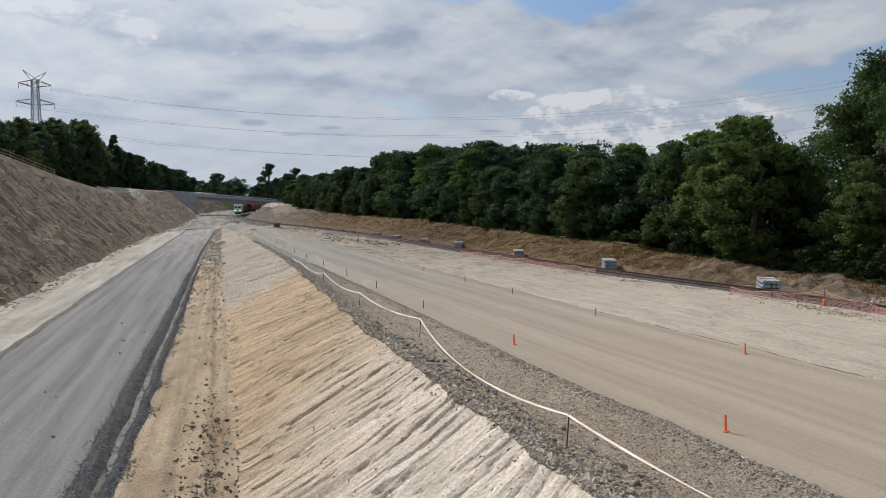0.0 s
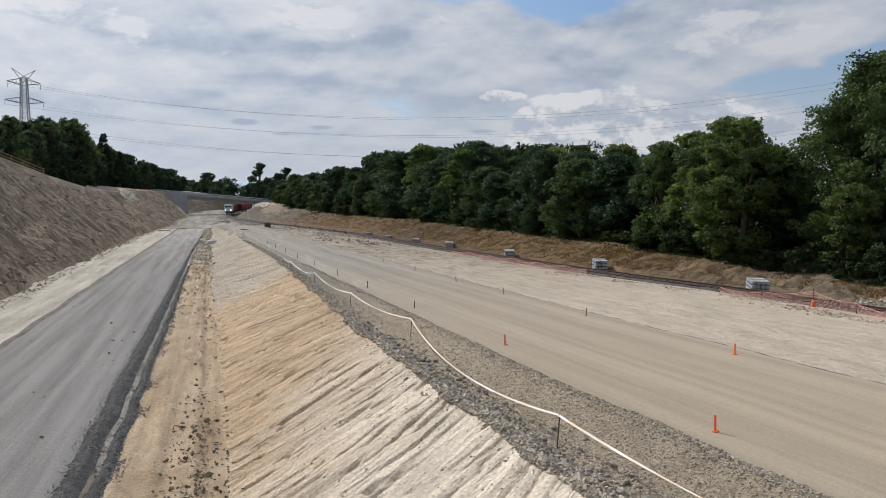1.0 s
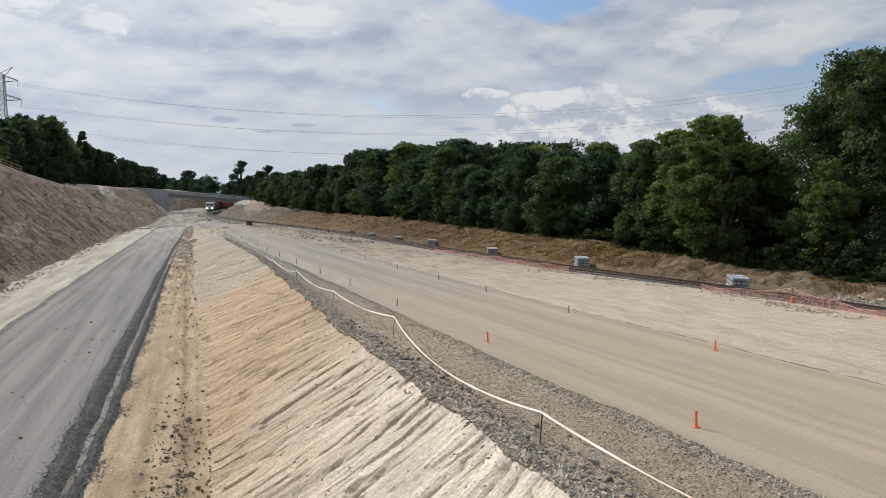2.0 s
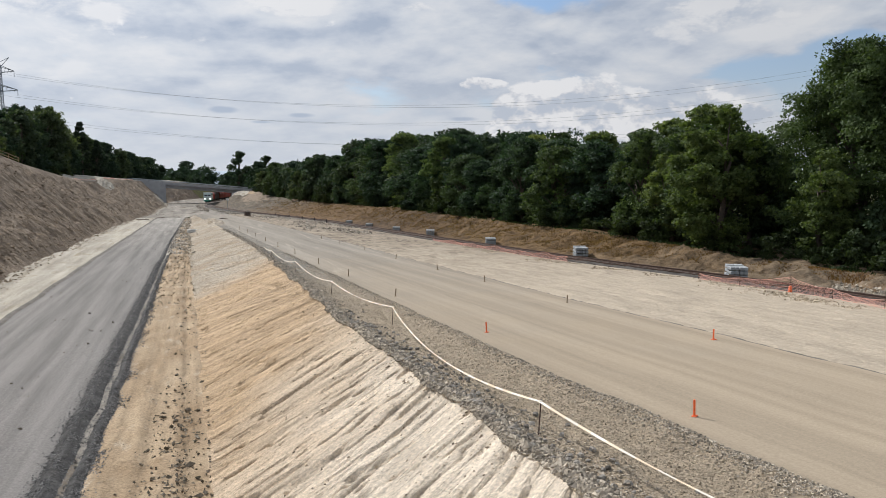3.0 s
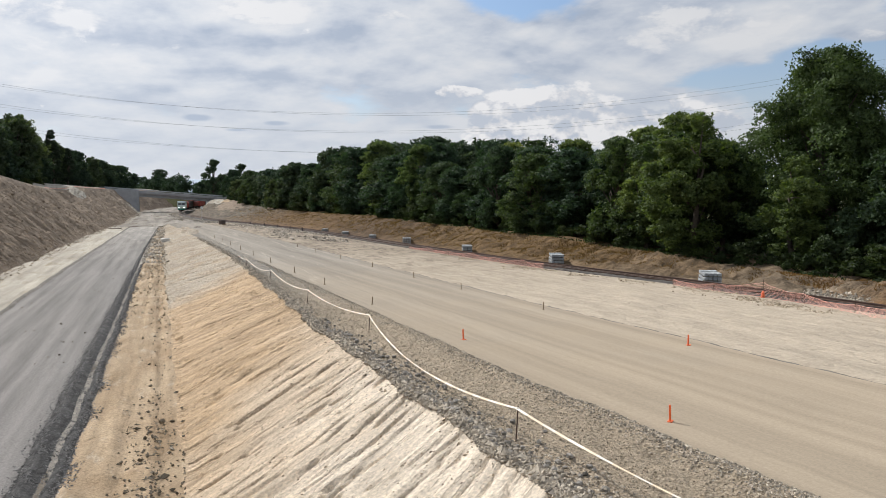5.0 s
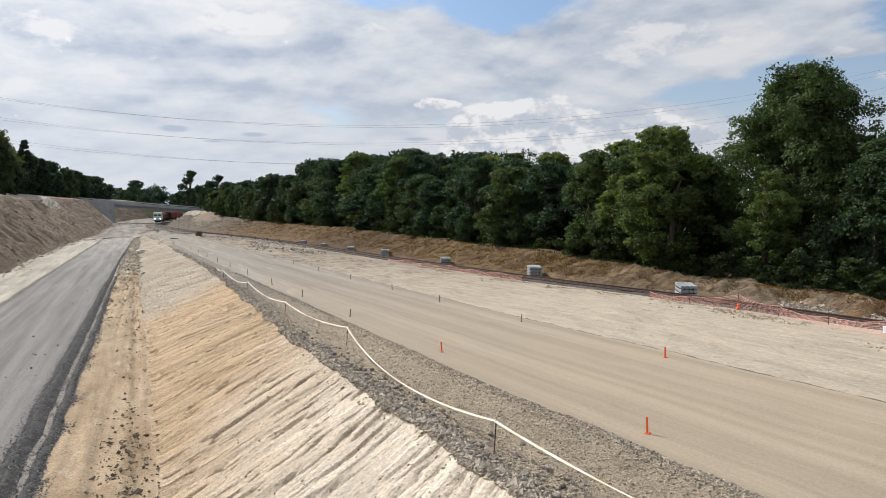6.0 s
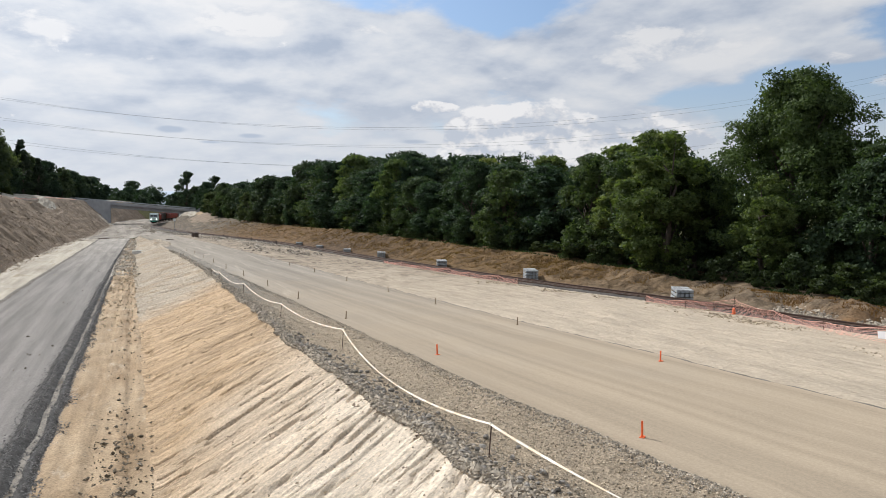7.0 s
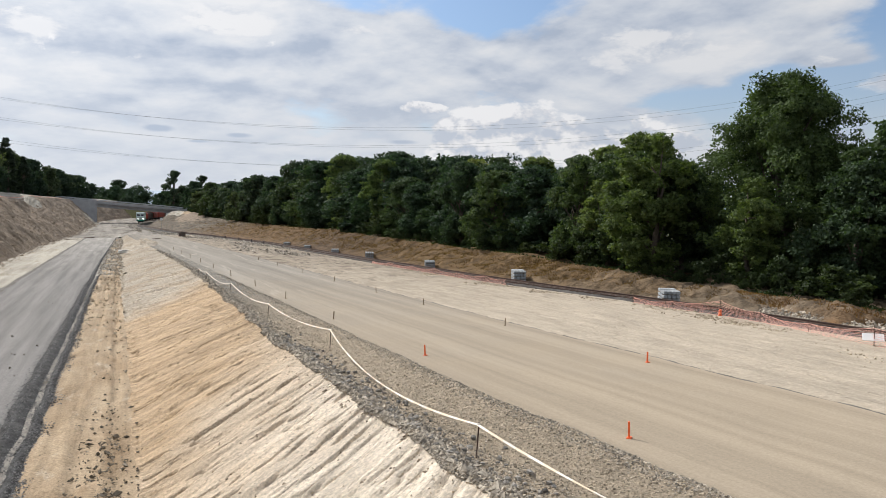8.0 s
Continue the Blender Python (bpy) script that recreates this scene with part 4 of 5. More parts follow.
# trees beyond the bridge and far off
BEYOND = "trees beyond the bridge"
plant("l", 19.5, 415, 19.5, z=4.0, group=BEYOND)
plant("l", 33.0, 418, 17.5, z=4.0, group=BEYOND)
spots = []
for k in range(190):
    yy = TREE_RNG.uniform(470, 760)
    spots.append((math.tan(radians(TREE_RNG.uniform(-7, 12))) * yy, yy, 0.5, TREE_RNG.uniform(12, 18.5)))
for k in range(34):
    yy = TREE_RNG.uniform(400, 470)
    spots.append((math.tan(radians(TREE_RNG.uniform(1.6, 11))) * yy, yy, 2.0, TREE_RNG.uniform(9, 13)))
for k in range(16):
    yy = TREE_RNG.uniform(385, 450)
    spots.append((-14 - TREE_RNG.uniform(2, 26), yy, 8.0, TREE_RNG.uniform(7, 12)))
far_wood("far_wood", spots, "hazy dark green woods far beyond the bridge", 23)
plant("g", -7.5, 560, 20.0, z=2.0, group=BEYOND)

# ---------------- bridge ----------------
def bridge():
    root = thing("road_bridge", pose(0, 0, 0), "grey concrete road bridge over the cutting", "bridge")
    a, b = Vector((-13.2, 348.0, 0)), Vector((18.5, 356.0, 0))
    u = (b - a).normalized()
    wide = Vector((-u.y, u.x, 0))
    za, zb = 7.8, 5.1

    def run(name, w0, w1, z0, z1, s0=0.0, s1=1.0, mat=M_CONCRETE, label=""):
        vs = []
        for s in (s0, s1):
            p = a + (b - a) * s
            zz = za + (zb - za) * s
            for w, z in ((w0, z0), (w1, z0), (w1, z1), (w0, z1)):
                vs.append(p + wide * w + Vector((0, 0, zz + z)))
        return link_mesh(name, vs, [(0, 1, 2, 3), (7, 6, 5, 4), (0, 4, 5, 1), (1, 5, 6, 2), (2, 6, 7, 3), (3, 7, 4, 0)], mat, root, label)
    run("deck", -0.4, 10.4, -0.30, 0.0, -0.4, 1.3)
    for w in (0.3, 2.8, 5.3, 7.8):
        run("girder", w, w + 0.9, -2.0, -0.302)
    run("fascia", -0.62, -0.402, -0.75, 0.35, -0.4, 1.3)
    run("fascia", 10.402, 10.62, -0.55, 0.28, -0.4, 1.3)
    for w in (-0.25, 10.2):
        rail = run("guard_rail", w, w + 0.12, 0.75, 0.95, -0.4, 1.3, M_STEEL)
        for k in range(18):
            run("rail_post", w + 0.02, w + 0.1, 0.0, 0.75, -0.39 + k * 0.098, -0.388 + k * 0.098, M_STEEL)
    # abutments: wing wall towards the camera's side, and the far pier wall
    def wall(name, p0, p1, thick, z0, zt0, zt1):
        d = (Vector(p1) - Vector(p0)).normalized()
        n = Vector((-d.y, d.x, 0)) * thick
        vs = [Vector((*p0[:2], z0)), Vector((*p1[:2], z0)), Vector((*p1[:2], zt1)), Vector((*p0[:2], zt0))]
        vs += [v + n for v in vs]
        link_mesh(name, vs, [(0, 1, 2, 3), (7, 6, 5, 4), (0, 4, 5, 1), (1, 5, 6, 2), (2, 6, 7, 3), (3, 7, 4, 0)], M_CONCRETE, root)
    wall("wing_wall", (-23.5, 344.2, 0), (-13.0, 346.9, 0), 0.8, -1.5, 9.0, 8.4)
    wall("abutment", (-13.0, 346.9, 0), (-16.0, 358.6, 0), 0.8, -1.5, 7.0, 7.0)
    wall("abutment", (17.8, 355.8, 0), (14.8, 367.5, 0), 0.9, -1.5, 4.1, 4.1)
    wall("wing_wall", (18.0, 354.6, 0), (27.0, 357.0, 0), 0.8, -1.5, 5.2, 4.6)


bridge()


# ---------------- pylons and lines ----------------
def pylon(m, scale):
    root = thing("power_pylon", m, "grey steel lattice pylon carrying power lines", "pylon")
    sides = line((0, 3.2), (20, 1.15), (35, 0.75), (50, 0.7))

    def beam(p, q, r=0.10):
        return tube_data([p, q], [r, r], 4)
    body = []
    hs = [0, 5, 10, 14, 18, 21, 24, 27, 29.5, 32, 34.4]
    for sx, sy in ((1, 1), (1, -1), (-1, 1), (-1, -1)):
        for h0, h1 in zip(hs, hs[1:]):
            s0, s1 = float(sides(h0)), float(sides(h1))
            body.append(beam((sx * s0, sy * s0, h0), (sx * s1, sy * s1, h1), 0.14))
    for h0, h1 in zip(hs, hs[1:]):
        s0, s1 = float(sides(h0)), float(sides(h1))
        for sg in (1, -1):
            for (ax, ay), (bx, by) in (((-1, sg), (1, sg)), ((sg, -1), (sg, 1))):
                body.append(beam((ax * s0, ay * s0, h0), (bx * s1, by * s1, h1), 0.07))
                body.append(beam((bx * s0, by * s0, h0), (ax * s1, ay * s1, h1), 0.07))
                body.append(beam((ax * s1, ay * s1, h1), (bx * s1, by * s1, h1), 0.07))
    v, f = joined(body)
    link_mesh("lattice_tower", v, f, M_STEEL, root)
    for h, w in ((21, 5.6), (27, 5.4), (32.5, 4.6)):
        for sg in (1, -1):
            arm = [beam((sg * 0.9, y0, h - 0.2), (sg * w, 0, h + 0.5), 0.09) for y0 in (-1, 1)] + [beam((sg * 0.9, y0, h + 1.6), (sg * w, 0, h + 0.6), 0.09) for y0 in (-1, 1)]
            arm += [beam((sg * (0.9 + (w - 0.9) * k / 4), 0, h - 0.1), (sg * (0.9 + (w - 0.9) * (k + 0.5) / 4), 0, h + 1.3 - 0.7 * k / 4), 0.06) for k in range(4)]
            arm.append(beam((sg * w, 0, h + 0.5), (sg * w, 0, h - 1.2), 0.08))
            v, f = joined(arm)
            link_mesh("cross_arm", v, f, M_STEEL, root)
    for sg in (1, -1):
        v, f = joined([beam((sg * 0.7, 0, 33.6), (sg * 3.3, 0, 36.9), 0.1), beam((-sg * 0.7, 0, 34.4), (sg * 3.3, 0, 36.9), 0.08)])
        link_mesh("earth_horn", v, f, M_STEEL, root)
    root.scale = (scale, scale, scale)
    return root


PYLON_YAW = 30
pylon(pose(-55.8, 264, 8.0, 0, 0, PYLON_YAW), 1.0)
pylon(pose(245, 176, 8.0, 0, 0, PYLON_YAW), 1.25)
M_WIRE = solid("dark_cable", (0.10, 0.11, 0.12), 0.5, metal=0.5, vary=0.1)
for lvl, (z0, zmin, zend) in enumerate(((40.5, 30.4, 56.0), (34.4, 25.2, 50.0), (28.2, 19.0, 43.0))):
    for sg in (-1, 1):
        o = Vector((math.cos(radians(PYLON_YAW)), math.sin(radians(PYLON_YAW)), 0)) * sg * (4.6, 5.4, 5.6)[lvl]
        pts = []
        for k in range(41):
            s = k / 40
            x, yy = -55.8 + 300.8 * s, 264 - 88 * s
            z = zmin + (z0 - zmin) * ((x - 59) / 116) ** 2 if x < 59 else zmin + (zend - zmin) * ((x - 59) / 186) ** 2
            pts.append((x + o.x, yy + o.y, z))
        v, f = tube_data(pts, [0.021] * 41, 4)
        tagged(link_mesh("power_cable", v, f, M_WIRE), "thin dark overhead power cable hung between pylons", "cable", "cables of the power line")


# ---------------- railway ----------------
def track():
    ys = np.concatenate([np.arange(28, 60, 2.0), np.arange(60, 440, 3.0)])
    root = thing("railway_track", pose(0, 0, 0), "single railway track of rusty rails on sleepers", "railway track")
    prof = [(-0.07, 0.0), (0.07, 0.0), (0.07, 0.03), (0.012, 0.05), (0.012, 0.12), (0.036, 0.125), (0.036, 0.17), (-0.036, 0.17), (-0.036, 0.125), (-0.012, 0.12), (-0.012, 0.05), (-0.07, 0.03)]
    for sg in (-0.75, 0.75):
        verts, faces = [], []
        for i, yy in enumerate(ys):
            for px_, pz in prof:
                verts.append((float(x_rail(yy)) + sg + px_, yy, float(z_rail(yy)) + 0.28 + pz))
            if i:
                for k in range(12):
                    k2 = (k + 1) % 12
                    faces.append(((i - 1) * 12 + k, (i - 1) * 12 + k2, i * 12 + k2, i * 12 + k))
        link_mesh("rail", verts, faces, M_RUST, root)
    me = bpy.data.meshes.new("sleeper")
    bm = bmesh.new()
    add_box(bm, (2.4, 0.24, 0.18), (0, 0, 0), bevel=0.02)
    bm.to_mesh(me)
    bm.free()
    me.materials.append(solid("dark_track_sleeper", (0.12, 0.10, 0.085), 0.9, vary=0.3, by_object=0.2))
    yy = 30.0
    while yy < 200:
        ob = new("sleeper", me)
        ob.parent = root
        ob.matrix_basis = pose(float(x_rail(yy)), yy, float(z_rail(yy)) + 0.185, 0, 0, math.degrees(math.atan2(-(x_rail(yy + 1) - x_rail(yy - 1)), 2)))
        yy += 0.65


track()


def sleeper_stack(m, layers, across):
    root = thing("sleeper_stack", m, "stack of pale grey concrete sleepers beside the track", "sleeper stack", "sleeper stacks along the track")
    rng = random.Random(layers * 31 + across)
    me = bpy.data.meshes.new("sleeper")
    bm = bmesh.new()
    # a pretensioned sleeper: thicker rail seats, waist in the middle
    for x0, w, hh in ((-0.78, 0.86, 0.21), (0.0, 0.72, 0.17), (0.78, 0.86, 0.21)):
        add_box(bm, (w, 0.25, hh), (x0, 0, hh / 2), bevel=0.02)
    bm.to_mesh(me)
    bm.free()
    me.materials.append(M_SLEEPER)
    for l in range(layers):
        for c in range(across):
            ob = new("sleeper", me)
            ob.parent = root
            ob.matrix_basis = pose(rng.uniform(-0.03, 0.03), (c - (across - 1) / 2) * 0.29 + rng.uniform(-0.015, 0.015), 0.09 + l * 0.27)
        if l < layers:
            for x0 in (-0.75, 0.75):
                part("batten", boxm((0.09, across * 0.29, 0.055), (x0, 0, 0.06 + l * 0.27 if l else 0.045)), M_WOOD, root)
    return root


for yy, xo, ly, turn in ((44.8, 2.05, 4, 62), (64.5, 2.9, 4, 70), (84.5, 3.0, 3, 72), (105, 3.0, 3, 74), (121, 3.0, 2, 75), (137, 2.9, 2, 73), (152, 2.9, 2, 74)):
    xx = float(x_rail(yy)) + xo
    sleeper_stack(pose(xx, yy, ground_z(xx, yy) + 0.04, 0, 0, turn), ly, 4)


# ---------------- train ----------------
M_LOCO_W = solid("white_loco_paint", (0.72, 0.74, 0.74), 0.35, vary=0.08, spec=0.5)
M_LOCO_G = solid("green_loco_paint", (0.03, 0.28, 0.20), 0.35, vary=0.12, spec=0.5)
M_WAGON_R = solid("red_brown_wagon_paint", (0.30, 0.07, 0.05), 0.6, vary=0.3, scale=1.0)
M_WAGON_G = solid("grey_brown_wagon_paint", (0.12, 0.10, 0.09), 0.7, vary=0.3, scale=1.0)
M_BLACK = solid("black_underframe", (0.02, 0.02, 0.022), 0.7, vary=0.2)
M_GLASS = solid("dark_window_glass", (0.02, 0.025, 0.03), 0.08, vary=0.05, spec=0.6)


def lamp_material():
    m, nt, b = material("headlight_glow")
    b.inputs["Emission Color"].default_value = (1.0, 0.98, 0.9, 1)
    b.inputs["Emission Strength"].default_value = 6.0
    return m


M_HEAD = lamp_material()


def on_track(yy):
    dx = float(x_rail(yy + 4) - x_rail(yy - 4))
    return pose(float(x_rail(yy)), yy, float(z_rail(yy)) + 0.45, 0, 0, math.degrees(math.atan2(-dx, 8)))


def wheels_for(root, y0):
    for dy in (-0.9, 0.9):
        bm = bmesh.new()
        for sx in (-0.74, 0.74):
            r = bmesh.ops.create_cone(bm, cap_ends=True, segments=16, radius1=0.46, radius2=0.46, depth=0.13, matrix=Matrix.Translation((sx, 0, 0)) @ Matrix.Rotation(radians(90), 4, "Y"))
        bmesh.ops.create_cone(bm, cap_ends=True, segments=8, radius1=0.08, radius2=0.08, depth=1.5, matrix=Matrix.Rotation(radians(90), 4, "Y"))
        ob = part("wheelset", bm, M_RUST, root)
        ob.location = (0, y0 + dy, 0.46)
    part("bogie", boxm((2.0, 2.9, 0.45), (0, y0, 0.72), bevel=0.06), M_BLACK, root)


def locomotive(yy):
    root = thing("locomotive", on_track(yy), "white and green diesel locomotive with lit headlights", "locomotive")
    L = 15.0
    part("underframe", boxm((2.7, L, 0.4), (0, L / 2, 1.1), bevel=0.05), M_BLACK, root)
    # cab with a raked nose, profile in the y, z plane
    prof = [(0.05, 1.3), (0.0, 2.35), (0.55, 3.3), (0.95, 4.0), (3.1, 4.05), (3.1, 1.3)]

    def extrude(name, prof, half, mat, label=""):
        n = len(prof)
        vs = [(-half, a, b) for a, b in prof] + [(half, a, b) for a, b in prof]
        fs = [tuple(range(n)), tuple(range(n, 2 * n))[::-1]] + [(i, (i + 1) % n, n + (i + 1) % n, n + i) for i in range(n)]
        ob = link_mesh(name, vs, [f[::-1] for f in fs], mat, root, label)
        md = ob.modifiers.new("bevel", "BEVEL")
        md.width, md.segments = 0.12, 2
        return ob
    cab = extrude("cab", prof, 1.42, solid("pale_green_cab_paint", (0.42, 0.50, 0.48), 0.35, vary=0.1, spec=0.5))
    extrude("body", [(3.12, 1.3), (3.12, 3.85), (L - 0.3, 3.85), (L - 0.1, 3.4), (L - 0.1, 1.3)], 1.38, M_LOCO_G)
    extrude("side_stripe", [(3.9, 2.1), (3.9, 2.9), (L - 1.2, 2.9), (L - 1.2, 2.1)], 1.405, M_LOCO_W)
    for sx in (-0.62, 0.62):
        part("windscreen", boxm((1.08, 0.06, 0.75), (sx, 0.42, 3.02), Matrix.Rotation(radians(-30), 4, "X")), M_GLASS, cab)
    for sx in (-1.43, 1.43):
        part("cab_window", boxm((0.04, 0.9, 0.7), (sx, 1.9, 3.1)), M_GLASS, cab)
    for sx in (-0.95, 0.95):
        bm = bmesh.new()
        bmesh.ops.create_cone(bm, cap_ends=True, segments=14, radius1=0.19, radius2=0.19, depth=0.12, matrix=Matrix.Translation((sx, -0.03, 1.75)) @ Matrix.Rotation(radians(90), 4, "X"))
        part("headlight", bm, M_HEAD, cab, "lit round headlight")
    part("bumper_beam", boxm((2.6, 0.25, 0.45), (0, 0.0, 1.05), bevel=0.04), M_LOCO_G, root)
    for sx in (-0.88, 0.88):
        bm = bmesh.new()
        bmesh.ops.create_cone(bm, cap_ends=True, segments=14, radius1=0.22, radius2=0.22, depth=0.5, matrix=Matrix.Translation((sx, -0.3, 1.05)) @ Matrix.Rotation(radians(90), 4, "X"))
        part("buffer", bm, M_BLACK, root)
    for k in range(3):
        part("roof_hatch", boxm((1.6, 2.2, 0.2), (0, 5 + 3 * k, 3.95), bevel=0.04), M_BLACK, root)
    wheels_for(root, 2.6)
    wheels_for(root, L - 2.6)


def wagon(yy, mat, label):
    root = thing("freight_wagon", on_track(yy), label, "wagon", "wagons of the train")
    L = 12.5
    part("underframe", boxm((2.6, L, 0.3), (0, 0, 1.1), bevel=0.04), M_BLACK, root)
    prof = [(-1.4, 1.26), (-1.45, 3.2), (-0.95, 3.8), (0.95, 3.8), (1.45, 3.2), (1.4, 1.26)]
    vs = [(a, s * L / 2 * 0.97, b) for s in (-1, 1) for a, b in prof]
    fs = [(0, 1, 2, 3, 4, 5), (11, 10, 9, 8, 7, 6)] + [(i, 6 + i, 6 + (i + 1) % 6, (i + 1) % 6) for i in range(6)]
    body = link_mesh("hopper", vs, fs, mat, root)
    for k in range(7):
        for sx in (-1.46, 1.46):
            part("rib", boxm((0.08, 0.12, 1.85), (sx, -5.2 + k * 1.73, 2.2)), mat, body)
    wheels_for(root, -L / 2 + 2.2)
    wheels_for(root, L / 2 - 2.2)


locomotive(315)
for k, yy in enumerate((339, 353, 367, 381, 395, 409, 423)):
    wagon(yy, M_WAGON_R if k % 3 != 1 else M_WAGON_G, "red-brown hopper wagon behind the locomotive" if k % 3 != 1 else "dark brown hopper wagon behind the locomotive")


# ---------------- stakes, barrier tape, fences ----------------
def stake(x, yy, h, lean, painted=True):
    root = thing("survey_stake", pose(x, yy, float(z_right(yy)), lean, lean * 0.6, TREE_RNG.uniform(0, 90)),
                 "fluorescent orange survey stake driven into the road's edge" if painted else "dull wooden survey stake at the road's edge", "stake", "survey stakes along the upper road")
    bm = bmesh.new()
    add_box(bm, (0.045, 0.045, h + 0.1), (0, 0, h / 2 - 0.05), bevel=0.006)
    part("shaft", bm, M_STAKE if painted else M_WOOD, root)
    bm = bmesh.new()
    add_box(bm, (0.16, 0.12, 0.035), (0.02, 0, 0.015), bevel=0.012)
    part("foot_mark", bm, M_STAKE if painted else M_WOOD, root, "splash of orange paint at the foot" if painted else "")


for k, (x, yy) in enumerate(((10.66, 15.18), (9.95, 26.93), (9.2, 37.94), (8.71, 48.23), (8.21, 57.51), (7.7, 68), (7.2, 78), (6.8, 88), (6.4, 98), (6.0, 108), (5.5, 118))):
    stake(x, yy, 0.40 if k < 3 else 0.45, TREE_RNG.uniform(-4, 4), k < 2)
for k, (x, yy) in enumerate(((16.88, 23.07), (16.2, 33.1), (15.58, 42.51), (15.1, 50.4), (14.6, 60), (14.1, 70), (13.6, 80), (13.2, 90))):
    stake(x, yy, 0.38, TREE_RNG.uniform(-4, 4), k < 1)

M_TAPE_W = solid("white_tape_film", (0.74, 0.68, 0.58), 0.5, vary=0.08)
M_TAPE_R = solid("faded_red_tape_film", (0.76, 0.60, 0.42), 0.5, vary=0.1)
POSTS = [(7.75, 6.0), (6.91, 15.41), (7.23, 30.39), (6.4, 40.43), (6.03, 53.25), (5.4, 64.37), (5.15, 68.5)]
for x, yy in POSTS:
    root = thing("tape_post", pose(x, yy, float(z_right(yy)) - 0.05, TREE_RNG.uniform(-4, 4), TREE_RNG.uniform(-4, 4)), "thin rusty steel rod holding up barrier tape", "post", "posts of the barrier tape")
    v, f = tube_data([(0, 0, -0.2), (0, 0, 0.72)], [0.014, 0.014], 6)
    link_mesh("rod", v, f, M_RUST, root)
    bm = bmesh.new()
    add_box(bm, (0.06, 0.06, 0.07), (0, 0, 0.67), bevel=0.015)
    part("knot", bm, M_TAPE_W, root, "knotted loop of tape")


def barrier_tape(p, q, sag, side, twist):
    n = 60
    verts, faces, kinds = [], [], []
    length = (Vector(p) - Vector(q)).length
    for k in range(n + 1):
        s = k / n
        c = Vector(p).lerp(Vector(q), s)
        g = 4 * s * (1 - s)
        c.x += side * g
        c.z = max(c.z - sag * g, float(z_right(c.y)) + 0.07 + 0.02 * math.sin(k * 1.3))
        a = 0.5 + twist * math.sin(s * 9) * 0.8
        w = Vector((math.cos(a), 0.1, math.sin(a))) * 0.023
        verts += [c - w, c + w]
        if k:
            faces.append((2 * k - 2, 2 * k - 1, 2 * k + 1, 2 * k))
            kinds.append(int(s * length / 0.5) % 2)
    ob = link_mesh("barrier_tape", verts, faces, M_TAPE_W)
    ob.data.materials.append(M_TAPE_R)
    ob.data.polygons.foreach_set("material_index", kinds)
    md = ob.modifiers.new("film", "SOLIDIFY")
    md.thickness = 0.004
    tagged(ob, "sagging white and faded orange barrier tape strung between rods", "barrier tape", "barrier tape along the embankment")


TOPS = [(x, yy, float(z_right(yy)) + 0.62) for x, yy in POSTS]
for (p, q), sag, side in zip(zip(TOPS, TOPS[1:]), (0.18, 0.50, 0.22, 0.30, 0.35, 0.1), (0.0, -0.20, 0.0, 0.05, 0.1, 0.0)):
    barrier_tape(p, q, sag, side, 0.6)


def net_fence(pts, heights, name="safety_net_fence"):
    """Orange plastic netting on thin posts, slack between them: real strands."""
    root = thing(name, pose(0, 0, 0), "sagging orange plastic safety net fence on thin posts", "fence")
    path = [Vector(p) for p in pts]
    samples = []
    for i, (p, q) in enumerate(zip(path, path[1:])):
        n = max(3, int((q - p).length / 0.09))
        for k in range(n):
            s = k / n
            samples.append((p.lerp(q, s), heights[i] * (1 - s) + heights[i + 1] * s - 0.15 * math.sin(math.pi * s)))
    verts, faces = [], []

    def ribbon(a, b, w):
        o = len(verts)
        verts.extend([a - w, a + w, b + w, b - w])
        faces.append((o, o + 1, o + 2, o + 3))
    rows = 10
    grid = [[c + Vector((0.05 * math.sin(j * 0.4 + r), 0.04 * math.cos(j * 0.3 + r * 2), 0.05 + h * r / (rows - 1))) for r in range(rows)] for j, (c, h) in enumerate(samples)]
    for j in range(len(grid) - 1):
        for r in range(rows):
            ribbon(grid[j][r], grid[j + 1][r], Vector((0, 0, 0.0055 if 0 < r < rows - 1 else 0.011)))
    for g in grid:
        for r in range(rows - 1):
            ribbon(g[r], g[r + 1], Vector((0.0045, 0.006, 0)))
    link_mesh("net", verts, faces, M_NET, root)
    for p, h in zip(path, heights):
        v, f = tube_data([p + Vector((0, 0, -0.3)), p + Vector((0.02, 0.01, h + 0.18))], [0.018, 0.018], 6)
        link_mesh("post", v, f, M_RUST, root)
    return root


def on_ground(x, yy, dz=0.0):
    return (x, yy, ground_z(x, yy) + dz)


fence_far = [on_ground(float(x_rail(yy)) - 1.9, yy) for yy in (90, 84, 78, 72, 67, 62, 58.5)]
net_fence(fence_far, [0.25, 0.4, 0.36, 0.48, 0.4, 0.5, 0.42])
fence_near = [on_ground(30.5, 43.4), on_ground(31.0, 40.0), on_ground(31.6, 36.4), on_ground(31.7, 33.4), on_ground(31.2, 29.6), on_ground(29.9, 24.8), on_ground(28.9, 20.0)]
net_fence(fence_near, [0.38, 0.42, 0.85, 0.50, 0.40, 0.85, 0.9])
# bundled end of the net at its leaning post
bm = bmesh.new()
for k in range(7):
    add_box(bm, (0.20 - 0.015 * k, 0.16, 0.10), (0.03 * math.sin(k * 2.1), 0.02 * math.cos(k * 1.7), 0.05 + 0.05 * k), Matrix.Rotation(k * 0.5, 4, "Z"), bevel=0.03)
roll = thing("net_roll", pose(*on_ground(31.5, 36.3)), "crumpled bundle of orange safety net at a fence post", "net bundle")
part("bundle", bm, solid("bright_orange_net", (0.8, 0.2, 0.09), 0.6, vary=0.2), roll)
